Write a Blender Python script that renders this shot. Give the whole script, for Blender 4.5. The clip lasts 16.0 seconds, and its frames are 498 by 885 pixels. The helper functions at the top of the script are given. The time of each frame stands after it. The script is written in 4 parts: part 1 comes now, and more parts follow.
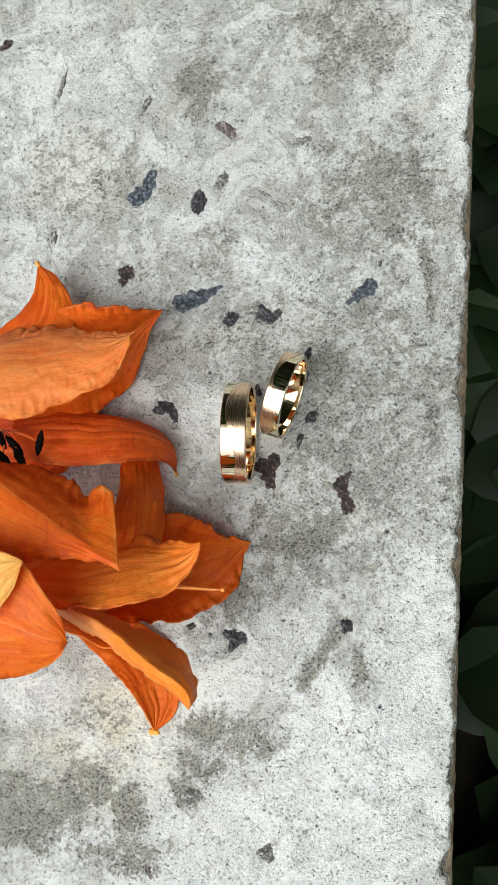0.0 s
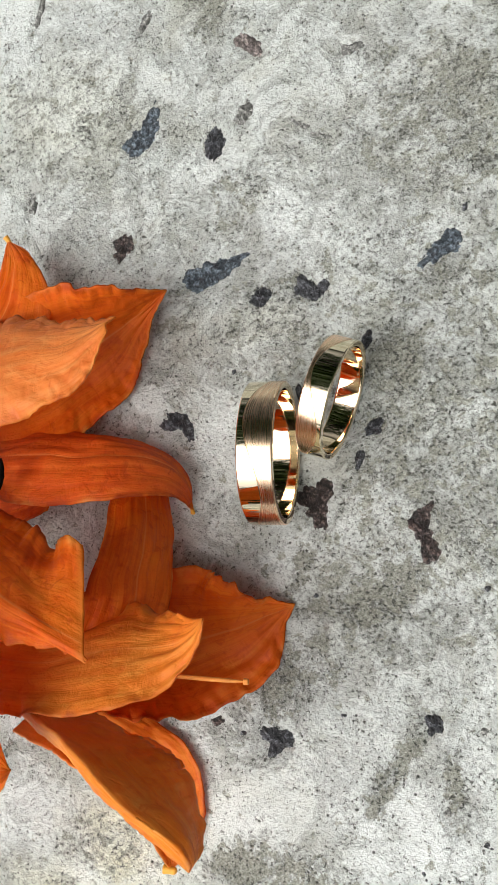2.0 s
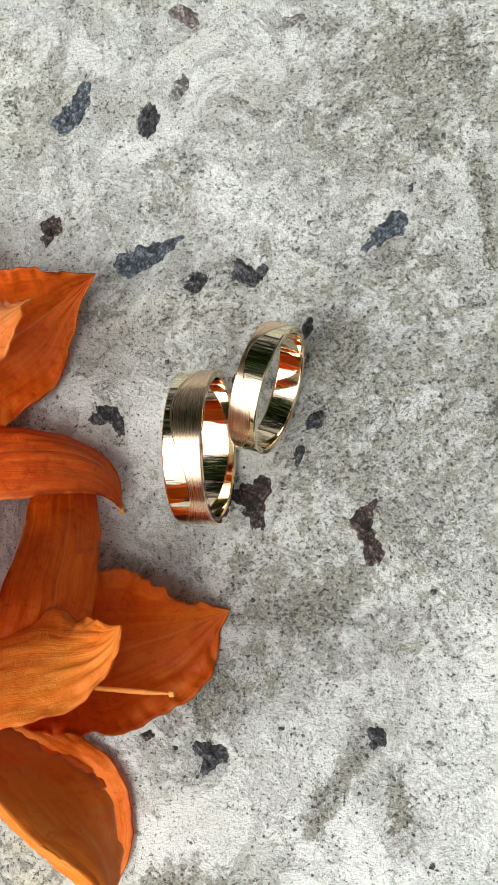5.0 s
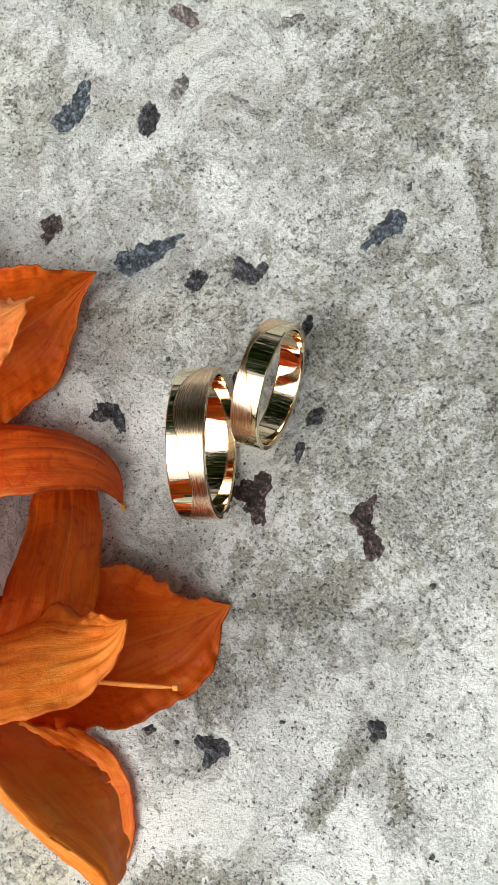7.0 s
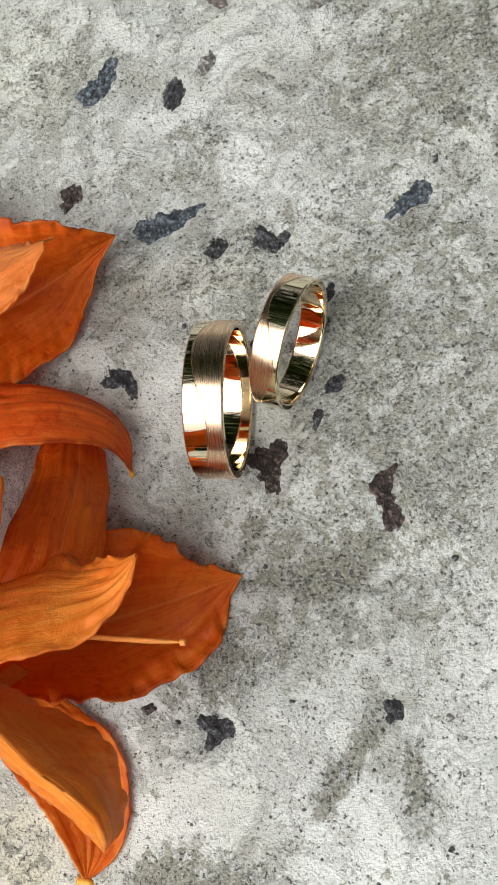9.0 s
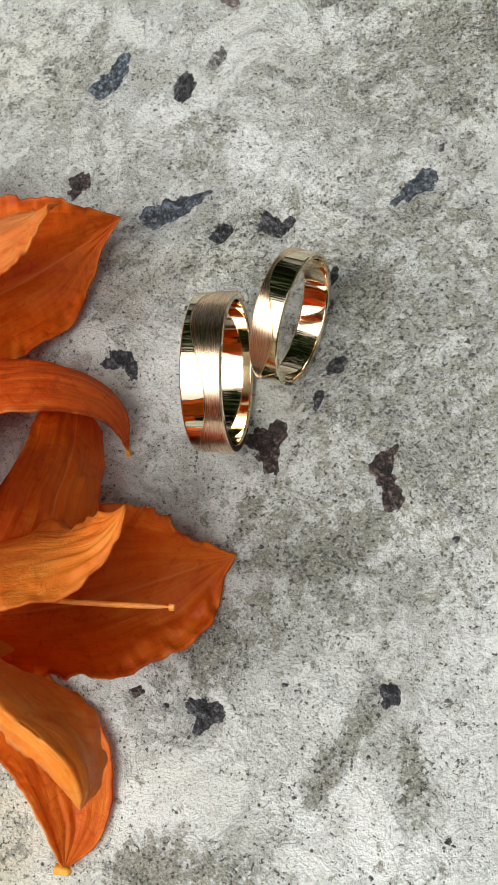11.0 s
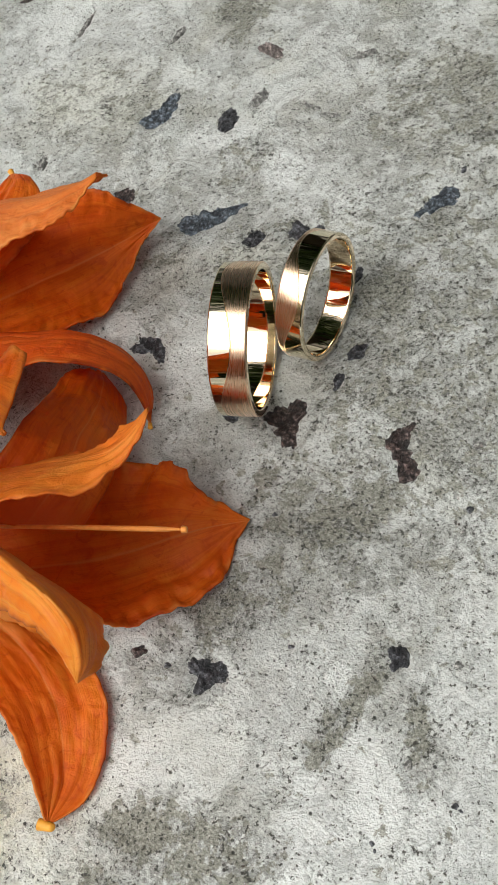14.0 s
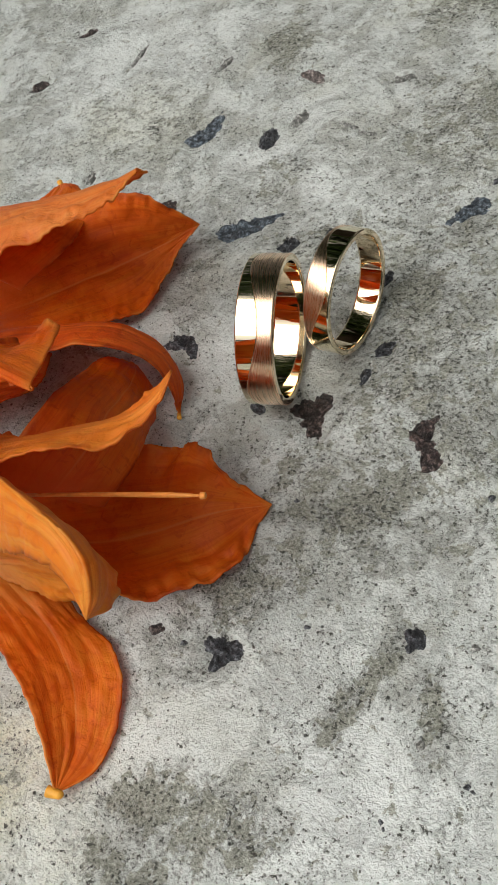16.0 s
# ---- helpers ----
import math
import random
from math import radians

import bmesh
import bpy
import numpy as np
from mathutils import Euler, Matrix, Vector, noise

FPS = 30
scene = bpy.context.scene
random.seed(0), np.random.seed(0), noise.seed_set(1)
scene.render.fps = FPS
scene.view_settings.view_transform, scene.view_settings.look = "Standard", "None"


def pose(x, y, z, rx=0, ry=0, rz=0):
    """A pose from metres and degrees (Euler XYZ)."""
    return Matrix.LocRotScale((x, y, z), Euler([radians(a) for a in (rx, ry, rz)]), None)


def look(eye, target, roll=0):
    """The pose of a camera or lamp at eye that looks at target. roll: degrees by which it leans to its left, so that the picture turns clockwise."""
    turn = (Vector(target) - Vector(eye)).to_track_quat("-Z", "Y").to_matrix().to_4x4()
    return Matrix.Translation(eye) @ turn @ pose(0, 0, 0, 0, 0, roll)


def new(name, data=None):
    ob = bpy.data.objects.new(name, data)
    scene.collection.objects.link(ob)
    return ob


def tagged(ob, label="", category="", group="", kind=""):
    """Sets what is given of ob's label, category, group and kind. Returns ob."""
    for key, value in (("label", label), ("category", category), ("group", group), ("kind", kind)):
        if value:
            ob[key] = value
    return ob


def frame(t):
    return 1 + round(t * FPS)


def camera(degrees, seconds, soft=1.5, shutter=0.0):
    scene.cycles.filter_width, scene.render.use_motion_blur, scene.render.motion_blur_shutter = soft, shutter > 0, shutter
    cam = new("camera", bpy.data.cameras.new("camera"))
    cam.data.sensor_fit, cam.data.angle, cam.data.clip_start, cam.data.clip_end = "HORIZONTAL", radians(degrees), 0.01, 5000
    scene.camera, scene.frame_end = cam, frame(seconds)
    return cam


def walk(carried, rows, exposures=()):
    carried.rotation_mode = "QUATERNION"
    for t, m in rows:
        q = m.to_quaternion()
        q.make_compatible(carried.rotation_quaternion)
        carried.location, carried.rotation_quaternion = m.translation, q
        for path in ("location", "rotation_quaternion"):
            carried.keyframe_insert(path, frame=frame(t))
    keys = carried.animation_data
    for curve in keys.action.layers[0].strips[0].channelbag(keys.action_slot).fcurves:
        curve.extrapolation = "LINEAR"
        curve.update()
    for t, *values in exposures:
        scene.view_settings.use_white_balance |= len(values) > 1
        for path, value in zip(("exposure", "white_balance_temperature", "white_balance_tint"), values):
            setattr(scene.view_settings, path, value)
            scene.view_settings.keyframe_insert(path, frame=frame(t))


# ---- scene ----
# Camera: seconds, place in metres, turn in degrees
cam = camera(30.48, 16.0)
ROWS = [
    (0, 0.00019, -0.00006, 0.19797, 6.020, 9.853, 0.192),
    (0.5, 0.00802, -0.00086, 0.19156, 6.136, 12.461, 0.897),
    (1, 0.01567, 0.00040, 0.18413, 5.906, 14.474, 1.055),
    (1.5, 0.01085, 0.00476, 0.16066, 6.284, 15.278, 0.292),
    (2, 0.00181, 0.00727, 0.14111, 6.549, 16.972, -1.063),
    (2.5, 0.00285, 0.00533, 0.12988, 6.800, 16.786, -1.006),
    (3, 0.00370, 0.00652, 0.12798, 7.028, 16.544, -1.061),
    (3.5, 0.00470, 0.00724, 0.12650, 6.887, 15.946, -1.063),
    (4, 0.00463, 0.00718, 0.12770, 6.878, 15.550, -1.068),
    (6.5, 0.00211, 0.00543, 0.13320, 7.051, 13.953, -1.411),
    (7, 0.00222, 0.00598, 0.13244, 6.834, 14.075, -1.338),
    (7.5, 0.00267, 0.00542, 0.13179, 7.157, 14.222, -0.982),
    (8, 0.00124, 0.00137, 0.12958, 8.173, 13.883, -0.434),
    (8.5, -0.00217, -0.00213, 0.12978, 9.546, 13.593, 0.033),
    (8.7, -0.00258, -0.00625, 0.12807, 10.936, 13.492, 0.280),
    (10.8, -0.00100, -0.01850, 0.12103, 16.124, 14.133, 2.103),
    (11, -0.00194, -0.02124, 0.12031, 16.954, 13.690, 2.308),
    (11.5, -0.00318, -0.02598, 0.11904, 18.470, 13.514, 2.915),
    (12, -0.00268, -0.03124, 0.11781, 20.858, 13.829, 4.061),
    (12.5, -0.00154, -0.03755, 0.11747, 23.530, 13.811, 4.845),
    (13, -0.00265, -0.03966, 0.11536, 24.885, 13.506, 4.832),
    (13.5, -0.00261, -0.04305, 0.11406, 26.717, 13.195, 5.487),
    (14, -0.00251, -0.04753, 0.11258, 28.254, 13.148, 6.115),
    (14.5, -0.00264, -0.05274, 0.10976, 30.085, 13.386, 6.642),
    (15, -0.00171, -0.05587, 0.10850, 32.400, 13.970, 7.974),
    (15.5, 0.00183, -0.05803, 0.10814, 33.185, 15.115, 9.126),
    (16, 0.00108, -0.05827, 0.10758, 33.516, 14.757, 9.422),
]
EXPOSURES = [(0.0, -0.13, 6430, 9), (1.0, -0.1, 6450, 9), (2.5, -0.16, 6600, 10), (3.5, -0.05, 6600, 10), (7.5, -0.1, 6600, 10), (8.5, -0.2, 6620, 10), (11.0, -0.27, 6650, 10), (12.5, -0.42, 6660, 10), (14.5, -0.44, 6660, 10), (15.0, -0.52, 6660, 10), (16.0, -0.6, 6660, 9)]
walk(cam, [(t, pose(x, y, z, rx, ry, rz)) for t, x, y, z, rx, ry, rz in ROWS], EXPOSURES)

# ---- light: bright overcast sky, soft sun ----
world = bpy.data.worlds.new("sky")
scene.world = world
world.use_nodes = True
wn = world.node_tree
sky = wn.nodes.new("ShaderNodeTexSky")
sky.sky_type = "NISHITA"
sky.sun_disc = False
sky.sun_elevation = radians(63)
sky.sun_rotation = radians(-140)
sky.air_density, sky.dust_density, sky.ozone_density = 1.0, 6.0, 1.0
wn.nodes["Background"].inputs[1].default_value = 0.15
haze = wn.nodes.new("ShaderNodeHueSaturation")   # thin overcast greys the sky
haze.inputs["Saturation"].default_value = 0.08
wn.links.new(sky.outputs[0], haze.inputs["Color"])
wn.links.new(haze.outputs[0], wn.nodes["Background"].inputs[0])

sun = new("sun", bpy.data.lights.new("sun", "SUN"))
sun.data.energy, sun.data.angle, sun.data.color = 2.45, radians(52), (1.0, 0.985, 0.94)
sun.matrix_world = look((-0.38, -0.4, 1.1), (0, 0, 0))

U = 0.011  # modelling unit in metres: the bands and petals are a few units large


# ---- small helpers ----
def mesh_object(name, verts, faces, material, parent=None, label="", smooth=True):
    me = bpy.data.meshes.new(name)
    me.from_pydata([tuple(v) for v in verts], [], faces)
    if smooth:
        me.polygons.foreach_set("use_smooth", [True] * len(me.polygons))
    for m in material if isinstance(material, (list, tuple)) else [material]:
        me.materials.append(m)
    ob = new(name, me)
    if parent:
        ob.parent = parent
        ob.matrix_parent_inverse = parent.matrix_world.inverted()
    if label:
        ob["label"] = label
    return ob


def empty(name, x, y, z):
    ob = new(name)
    ob.matrix_world = pose(x * U, y * U, z * U)
    ob.empty_display_size = 0.01
    return ob


def fbm(p, octaves=4):
    return noise.fractal(p, 0.9, 2.1, octaves)


class Nodes:
    """A material's node tree, written as calls."""

    def __init__(self, name):
        self.mat = bpy.data.materials.new(name)
        self.mat.use_nodes = True
        self.tree = self.mat.node_tree
        self.bsdf = self.tree.nodes["Principled BSDF"]
        self.out = self.tree.nodes["Material Output"]

    def put(self, socket, value):
        if isinstance(value, bpy.types.NodeSocket):
            self.tree.links.new(value, socket)
        else:
            socket.default_value = value

    def coord(self, scale=1.0):
        co = self.tree.nodes.new("ShaderNodeTexCoord")
        mp = self.tree.nodes.new("ShaderNodeMapping")
        self.put(mp.inputs[0], co.outputs["Object"])
        mp.inputs["Scale"].default_value = scale if isinstance(scale, tuple) else (scale,) * 3
        return mp.outputs[0]

    def noise(self, vector, scale, detail=4.0, rough=0.55, distortion=0.0):
        n = self.tree.nodes.new("ShaderNodeTexNoise")
        self.put(n.inputs["Vector"], vector)
        n.inputs["Scale"].default_value = scale
        n.inputs["Detail"].default_value = detail
        n.inputs["Roughness"].default_value = rough
        n.inputs["Distortion"].default_value = distortion
        return n.outputs["Fac"]

    def cells(self, vector, scale):
        n = self.tree.nodes.new("ShaderNodeTexVoronoi")
        self.put(n.inputs["Vector"], vector)
        n.inputs["Scale"].default_value = scale
        return n.outputs["Distance"]

    def ramp(self, value, *stops):
        n = self.tree.nodes.new("ShaderNodeValToRGB")
        self.put(n.inputs[0], value)
        els = n.color_ramp.elements
        while len(els) < len(stops):
            els.new(0.5)
        for e, (at, c) in zip(els, stops):
            e.position = at
            e.color = (c, c, c, 1) if isinstance(c, (int, float)) else (*c, 1)
        return n.outputs[0]

    def mix(self, fac, a, b, how="MIX"):
        n = self.tree.nodes.new("ShaderNodeMix")
        n.data_type, n.blend_type = "RGBA", how
        for socket, v in ((n.inputs[0], fac), (n.inputs[6], a), (n.inputs[7], b)):
            if isinstance(v, tuple):
                v = (*v, 1)
            self.put(socket, v)
        return n.outputs[2]

    def math(self, how, a, b=0.0, clamp=False):
        n = self.tree.nodes.new("ShaderNodeMath")
        n.operation, n.use_clamp = how, clamp
        self.put(n.inputs[0], a)
        self.put(n.inputs[1], b)
        return n.outputs[0]

    def attribute(self, name):
        n = self.tree.nodes.new("ShaderNodeAttribute")
        n.attribute_name = name
        s = self.tree.nodes.new("ShaderNodeSeparateColor")
        self.put(s.inputs[0], n.outputs["Color"])
        return s.outputs

    def bump(self, height, strength, distance):
        n = self.tree.nodes.new("ShaderNodeBump")
        n.inputs["Strength"].default_value = strength
        n.inputs["Distance"].default_value = distance
        self.put(n.inputs["Height"], height)
        self.put(self.bsdf.inputs["Normal"], n.outputs[0])
        return n.outputs[0]

    def surface(self, colour, rough, metal=0.0, spec=0.5):
        self.put(self.bsdf.inputs["Base Color"], (*colour, 1) if isinstance(colour, tuple) else colour)
        self.put(self.bsdf.inputs["Roughness"], rough)
        self.bsdf.inputs["Metallic"].default_value = metal
        self.bsdf.inputs["Specular IOR Level"].default_value = spec
        return self.mat


# ---- materials ----
def concrete_material():
    k = Nodes("weathered_concrete")
    p = k.coord(1 / U)
    tint = k.attribute("stain")
    wide = k.noise(p, 0.35, 5, 0.6)
    mid = k.noise(p, 1.5, 6, 0.65, 0.4)
    patch = k.noise(p, 3.2, 4, 0.6, 0.3)
    fine = k.noise(p, 7.0, 5, 0.7)
    grit = k.noise(p, 24.0, 3, 0.7)
    dust = k.noise(p, 48.0, 2, 0.6)
    film = k.math("MULTIPLY", tint[2], k.ramp(fine, (0.3, 0.55), (0.5, 1.0)), True)
    col = k.ramp(wide, (0.32, (0.36, 0.36, 0.33)), (0.5, (0.45, 0.45, 0.42)), (0.66, (0.56, 0.56, 0.53)))
    col = k.mix(k.ramp(mid, (0.46, 0.0), (0.58, 0.8)), col, (0.63, 0.645, 0.62))
    crust = k.ramp(k.noise(p, 0.8, 9, 0.72, 0.5), (0.5, 0.0), (0.535, 1.0))
    flake = k.ramp(k.noise(p, 2.3, 9, 0.75, 0.6), (0.515, 0.0), (0.545, 1.0))
    crust = k.math("MAXIMUM", crust, k.math("MULTIPLY", flake, 0.8))
    col = k.mix(k.math("MULTIPLY", crust, 0.8), col, (0.735, 0.745, 0.72))
    col = k.mix(k.ramp(k.noise(p, 0.9, 4, 0.6), (0.5, 0.0), (0.72, 0.4)), col, (0.46, 0.44, 0.34))
    # light worn film and warm patches
    col = k.mix(film, col, (0.86, 0.87, 0.85))
    col = k.mix(k.math("MULTIPLY", tint[1], k.ramp(mid, (0.3, 0.1), (0.7, 0.8))), col, (0.78, 0.73, 0.53))
    col = k.mix(k.math("MULTIPLY", tint[0], 0.08), col, (0.4, 0.4, 0.34))
    # lichen and dirt: specks that crowd in the stained spots
    bare = k.math("SUBTRACT", 1.0, k.math("MAXIMUM", k.math("MULTIPLY", film, 0.55), k.math("MULTIPLY", crust, 0.6)))
    thick = k.math("ADD", k.math("MULTIPLY", tint[0], 0.14), k.math("MULTIPLY", k.ramp(patch, (0.36, 1.0), (0.55, 0.0)), 0.06))
    soot = k.ramp(k.math("ADD", fine, thick), (0.6, 0.0), (0.66, 0.2))
    col = k.mix(k.math("MULTIPLY", soot, bare), col, (0.23, 0.226, 0.168))
    speck = k.ramp(k.math("ADD", k.noise(p, 15.0, 6, 0.85), thick), (0.6, 0.0), (0.63, 1.0))
    col = k.mix(k.math("MULTIPLY", speck, k.math("ADD", k.math("MULTIPLY", bare, 0.7), 0.2)), col, (0.125, 0.12, 0.1))
    # sand grain, dark hollows and light crumbs
    scab = k.ramp(k.math("ADD", k.math("MULTIPLY", k.noise(p, 4.2, 8, 0.7, 0.2), 1.6), k.math("MULTIPLY", tint[0], 0.37)), (0.985, 0.0), (1.035, 1.0))
    col = k.mix(k.math("MULTIPLY", scab, 0.85), col, k.ramp(grit, (0.4, (0.27, 0.265, 0.215)), (0.6, (0.5, 0.49, 0.42))))
    dirt = k.math("ADD", k.math("MULTIPLY", tint[0], 0.9), k.math("ADD", k.ramp(patch, (0.36, 0.6), (0.56, 0.0)), k.math("MULTIPLY", crust, -0.3)))
    gaps = k.ramp(k.math("SUBTRACT", k.noise(p, 17.0, 3, 0.65), k.math("MULTIPLY", dirt, 0.09)), (0.335, 0.95), (0.37, 0.0))
    col = k.mix(gaps, col, (0.1, 0.098, 0.085))
    col = k.mix(k.math("MULTIPLY", k.ramp(dust, (0.36, 0.3), (0.45, 0.0)), bare), col, (0.24, 0.24, 0.225))
    col = k.mix(k.ramp(grit, (0.55, 0.0), (0.7, 0.4)), col, (0.8, 0.8, 0.78))
    pits = k.math("MULTIPLY", k.ramp(k.noise(p, 16.0, 4, 0.8, 0.3), (0.345, 1.0), (0.375, 0.0)), k.ramp(k.noise(p, 1.1, 3, 0.6), (0.38, 0.12), (0.62, 0.8)))
    col = k.mix(pits, col, (0.11, 0.108, 0.095))
    # pin holes
    holes = k.math("MULTIPLY", k.ramp(k.cells(p, 5.5), (0.08, 1.0), (0.14, 0.0)), k.ramp(k.noise(p, 2.3, 3, 0.6), (0.53, 0.0), (0.6, 1.0)))
    small = k.math("MULTIPLY", k.ramp(k.cells(p, 12.0), (0.1, 1.0), (0.2, 0.0)), k.ramp(k.noise(p, 1.3, 4, 0.65), (0.52, 0.0), (0.6, 0.9)))
    holes = k.math("MAXIMUM", holes, small)
    col = k.mix(k.math("MULTIPLY", holes, 0.9), col, (0.05, 0.05, 0.045))
    h = k.math("ADD", k.math("ADD", k.math("MULTIPLY", grit, 0.7), k.math("MULTIPLY", dust, 0.1)), k.math("MULTIPLY", fine, 0.9))
    h = k.math("SUBTRACT", h, k.math("MULTIPLY", k.math("MAXIMUM", k.math("MAXIMUM", holes, pits), k.math("MULTIPLY", gaps, 0.7)), 0.8))
    h = k.math("ADD", k.math("SUBTRACT", h, k.math("MULTIPLY", speck, 0.3)), k.math("SUBTRACT", k.math("MULTIPLY", crust, 0.35), k.math("MULTIPLY", scab, 0.45)))
    col = k.mix(1.0, col, (0.968, 1.0, 1.0), "MULTIPLY")
    k.bump(h, 0.75, 0.08 * U)
    return k.surface(col, 0.9, 0, 0.25)


def side_material():
    k = Nodes("mossy_concrete_side")
    p = k.coord(1 / U)
    n = k.noise(p, 0.7, 6, 0.65)
    g = k.noise(p, 12.0, 4, 0.7)
    col = k.ramp(n, (0.3, (0.52, 0.4, 0.25)), (0.5, (0.66, 0.53, 0.35)), (0.7, (0.74, 0.63, 0.46)))
    col = k.mix(k.ramp(g, (0.35, 0.6), (0.5, 0.0)), col, (0.06, 0.05, 0.035))
    k.bump(g, 0.6, 0.08 * U)
    return k.surface(col, 0.95, 0, 0.2)


def stone_material(name, dark, light):
    k = Nodes(name)
    p = k.coord(1 / U)
    n = k.noise(p, 9.0, 6, 0.8, 0.6)
    g = k.noise(p, 22.0, 4, 0.75)
    c = k.cells(p, 12.0)
    # pale flecks; part of the stones' glints is put into these light colours
    col = k.ramp(n, (0.38, dark), (0.51, tuple(a * 0.65 + b * 0.35 for a, b in zip(dark, light))), (0.58, tuple(1.5 * c for c in light)))
    col = k.mix(k.ramp(g, (0.53, 0.0), (0.63, 0.8)), col, tuple(min(1, 0.12 + 2.0 * b) for b in light))
    col = k.mix(k.ramp(c, (0.4, 0.0), (0.62, 0.7)), col, tuple(a * 0.5 for a in dark))
    k.bump(k.math("ADD", k.math("MULTIPLY", n, 0.5), k.math("SUBTRACT", g, k.math("MULTIPLY", c, 0.6))), 0.8, 0.07 * U)
    return k.surface(col, 0.3, 0, 0.6)


def petal_material(name, deep, warm, pale, sheer, throat=0.2, glow=(0.72, 0.13, 0.012)):
    k = Nodes(name)
    uv = k.tree.nodes.new("ShaderNodeUVMap").outputs[0]
    at = k.tree.nodes.new("ShaderNodeSeparateXYZ")
    k.put(at.inputs[0], uv)
    info = k.tree.nodes.new("ShaderNodeObjectInfo")
    p = k.coord(1 / U)

    def streaks(along, across, distortion):
        mp = k.tree.nodes.new("ShaderNodeMapping")
        k.put(mp.inputs[0], uv)
        mp.inputs["Scale"].default_value = (along, across, 1.0)
        return k.noise(mp.outputs[0], 1.0, 4, 0.6, distortion)

    broad, veins, hair = streaks(1.6, 9.0, 0.5), streaks(3.0, 34.0, 0.7), streaks(9.0, 110.0, 0.4)
    crumple = k.noise(p, 2.2, 6, 0.62, 0.9)
    wrinkle = k.noise(p, 4.5, 4, 0.6, 1.6)
    blotch = k.noise(p, 0.8, 5, 0.6)
    fine = k.noise(p, 9.0, 5, 0.7)
    col = k.ramp(k.mix(0.5, broad, crumple), (0.34, deep), (0.5, warm), (0.66, pale))
    col = k.mix(k.ramp(blotch, (0.42, 0.0), (0.68, 0.55)), col, tuple(0.5 * (a + b) for a, b in zip(warm, pale)))
    dark = tuple(c * f for c, f in zip(deep, (0.86, 0.68, 0.6)))
    col = k.mix(k.ramp(veins, (0.34, 0.34), (0.5, 0.0)), col, dark)
    col = k.mix(k.ramp(veins, (0.54, 0.0), (0.7, 0.35)), col, pale)
    col = k.mix(k.ramp(hair, (0.36, 0.14), (0.5, 0.0)), col, deep)
    col = k.mix(k.ramp(fine, (0.3, 0.3), (0.46, 0.0)), col, deep)
    # wrinkle hollows darkened: the shade in the creases is put into the colour
    col = k.mix(k.ramp(wrinkle, (0.34, 0.5), (0.44, 0.0)), col, dark)
    # worn rim, partly brown and partly yellow; pale midrib; yellow tip and throat
    across = k.math("ABSOLUTE", k.math("SUBTRACT", at.outputs[1], 0.5))
    rim = k.ramp(k.noise(p, 1.7, 4, 0.6), (0.42, (0.3, 0.035, 0.006)), (0.5, (0.72, 0.19, 0.02)), (0.6, (0.86, 0.4, 0.08)))
    col = k.mix(k.ramp(k.math("ADD", across, k.math("MULTIPLY", k.math("SUBTRACT", crumple, 0.5), 0.08)), (0.45, 0.0), (0.5, 0.8)), col, rim)
    col = k.mix(k.ramp(across, (0.0, 0.55), (0.016, 0.0)), col, (0.92, 0.44, 0.12))
    col = k.mix(k.ramp(at.outputs[0], (0.96, 0.0), (0.995, 0.7)), col, (0.82, 0.3, 0.04))
    col = k.mix(k.ramp(at.outputs[0], (0.08, 0.85), (throat, 0.0)), col, glow)
    col = k.mix(k.math("MULTIPLY", info.outputs["Random"], 0.2), col, deep)
    high = k.math("ADD", k.math("MULTIPLY", veins, 0.5), k.math("ADD", k.math("MULTIPLY", crumple, 1.5), k.math("MULTIPLY", hair, 0.25)))
    nor = k.bump(k.math("ADD", high, k.math("ADD", k.math("MULTIPLY", fine, 0.4), k.math("MULTIPLY", wrinkle, 1.0))), 0.32, 0.05 * U)
    k.surface(col, k.ramp(crumple, (0.35, 0.38), (0.65, 0.58)), 0, 0.3)
    tr = k.tree.nodes.new("ShaderNodeBsdfTranslucent")
    k.put(tr.inputs[0], k.mix(0.55, col, (0.97, 0.22, 0.013)))
    k.put(tr.inputs[1], nor)
    ms = k.tree.nodes.new("ShaderNodeMixShader")
    ms.inputs[0].default_value = sheer
    k.tree.links.new(k.bsdf.outputs[0], ms.inputs[1])
    k.tree.links.new(tr.outputs[0], ms.inputs[2])
    k.tree.links.new(ms.outputs[0], k.out.inputs[0])
    return k.mat


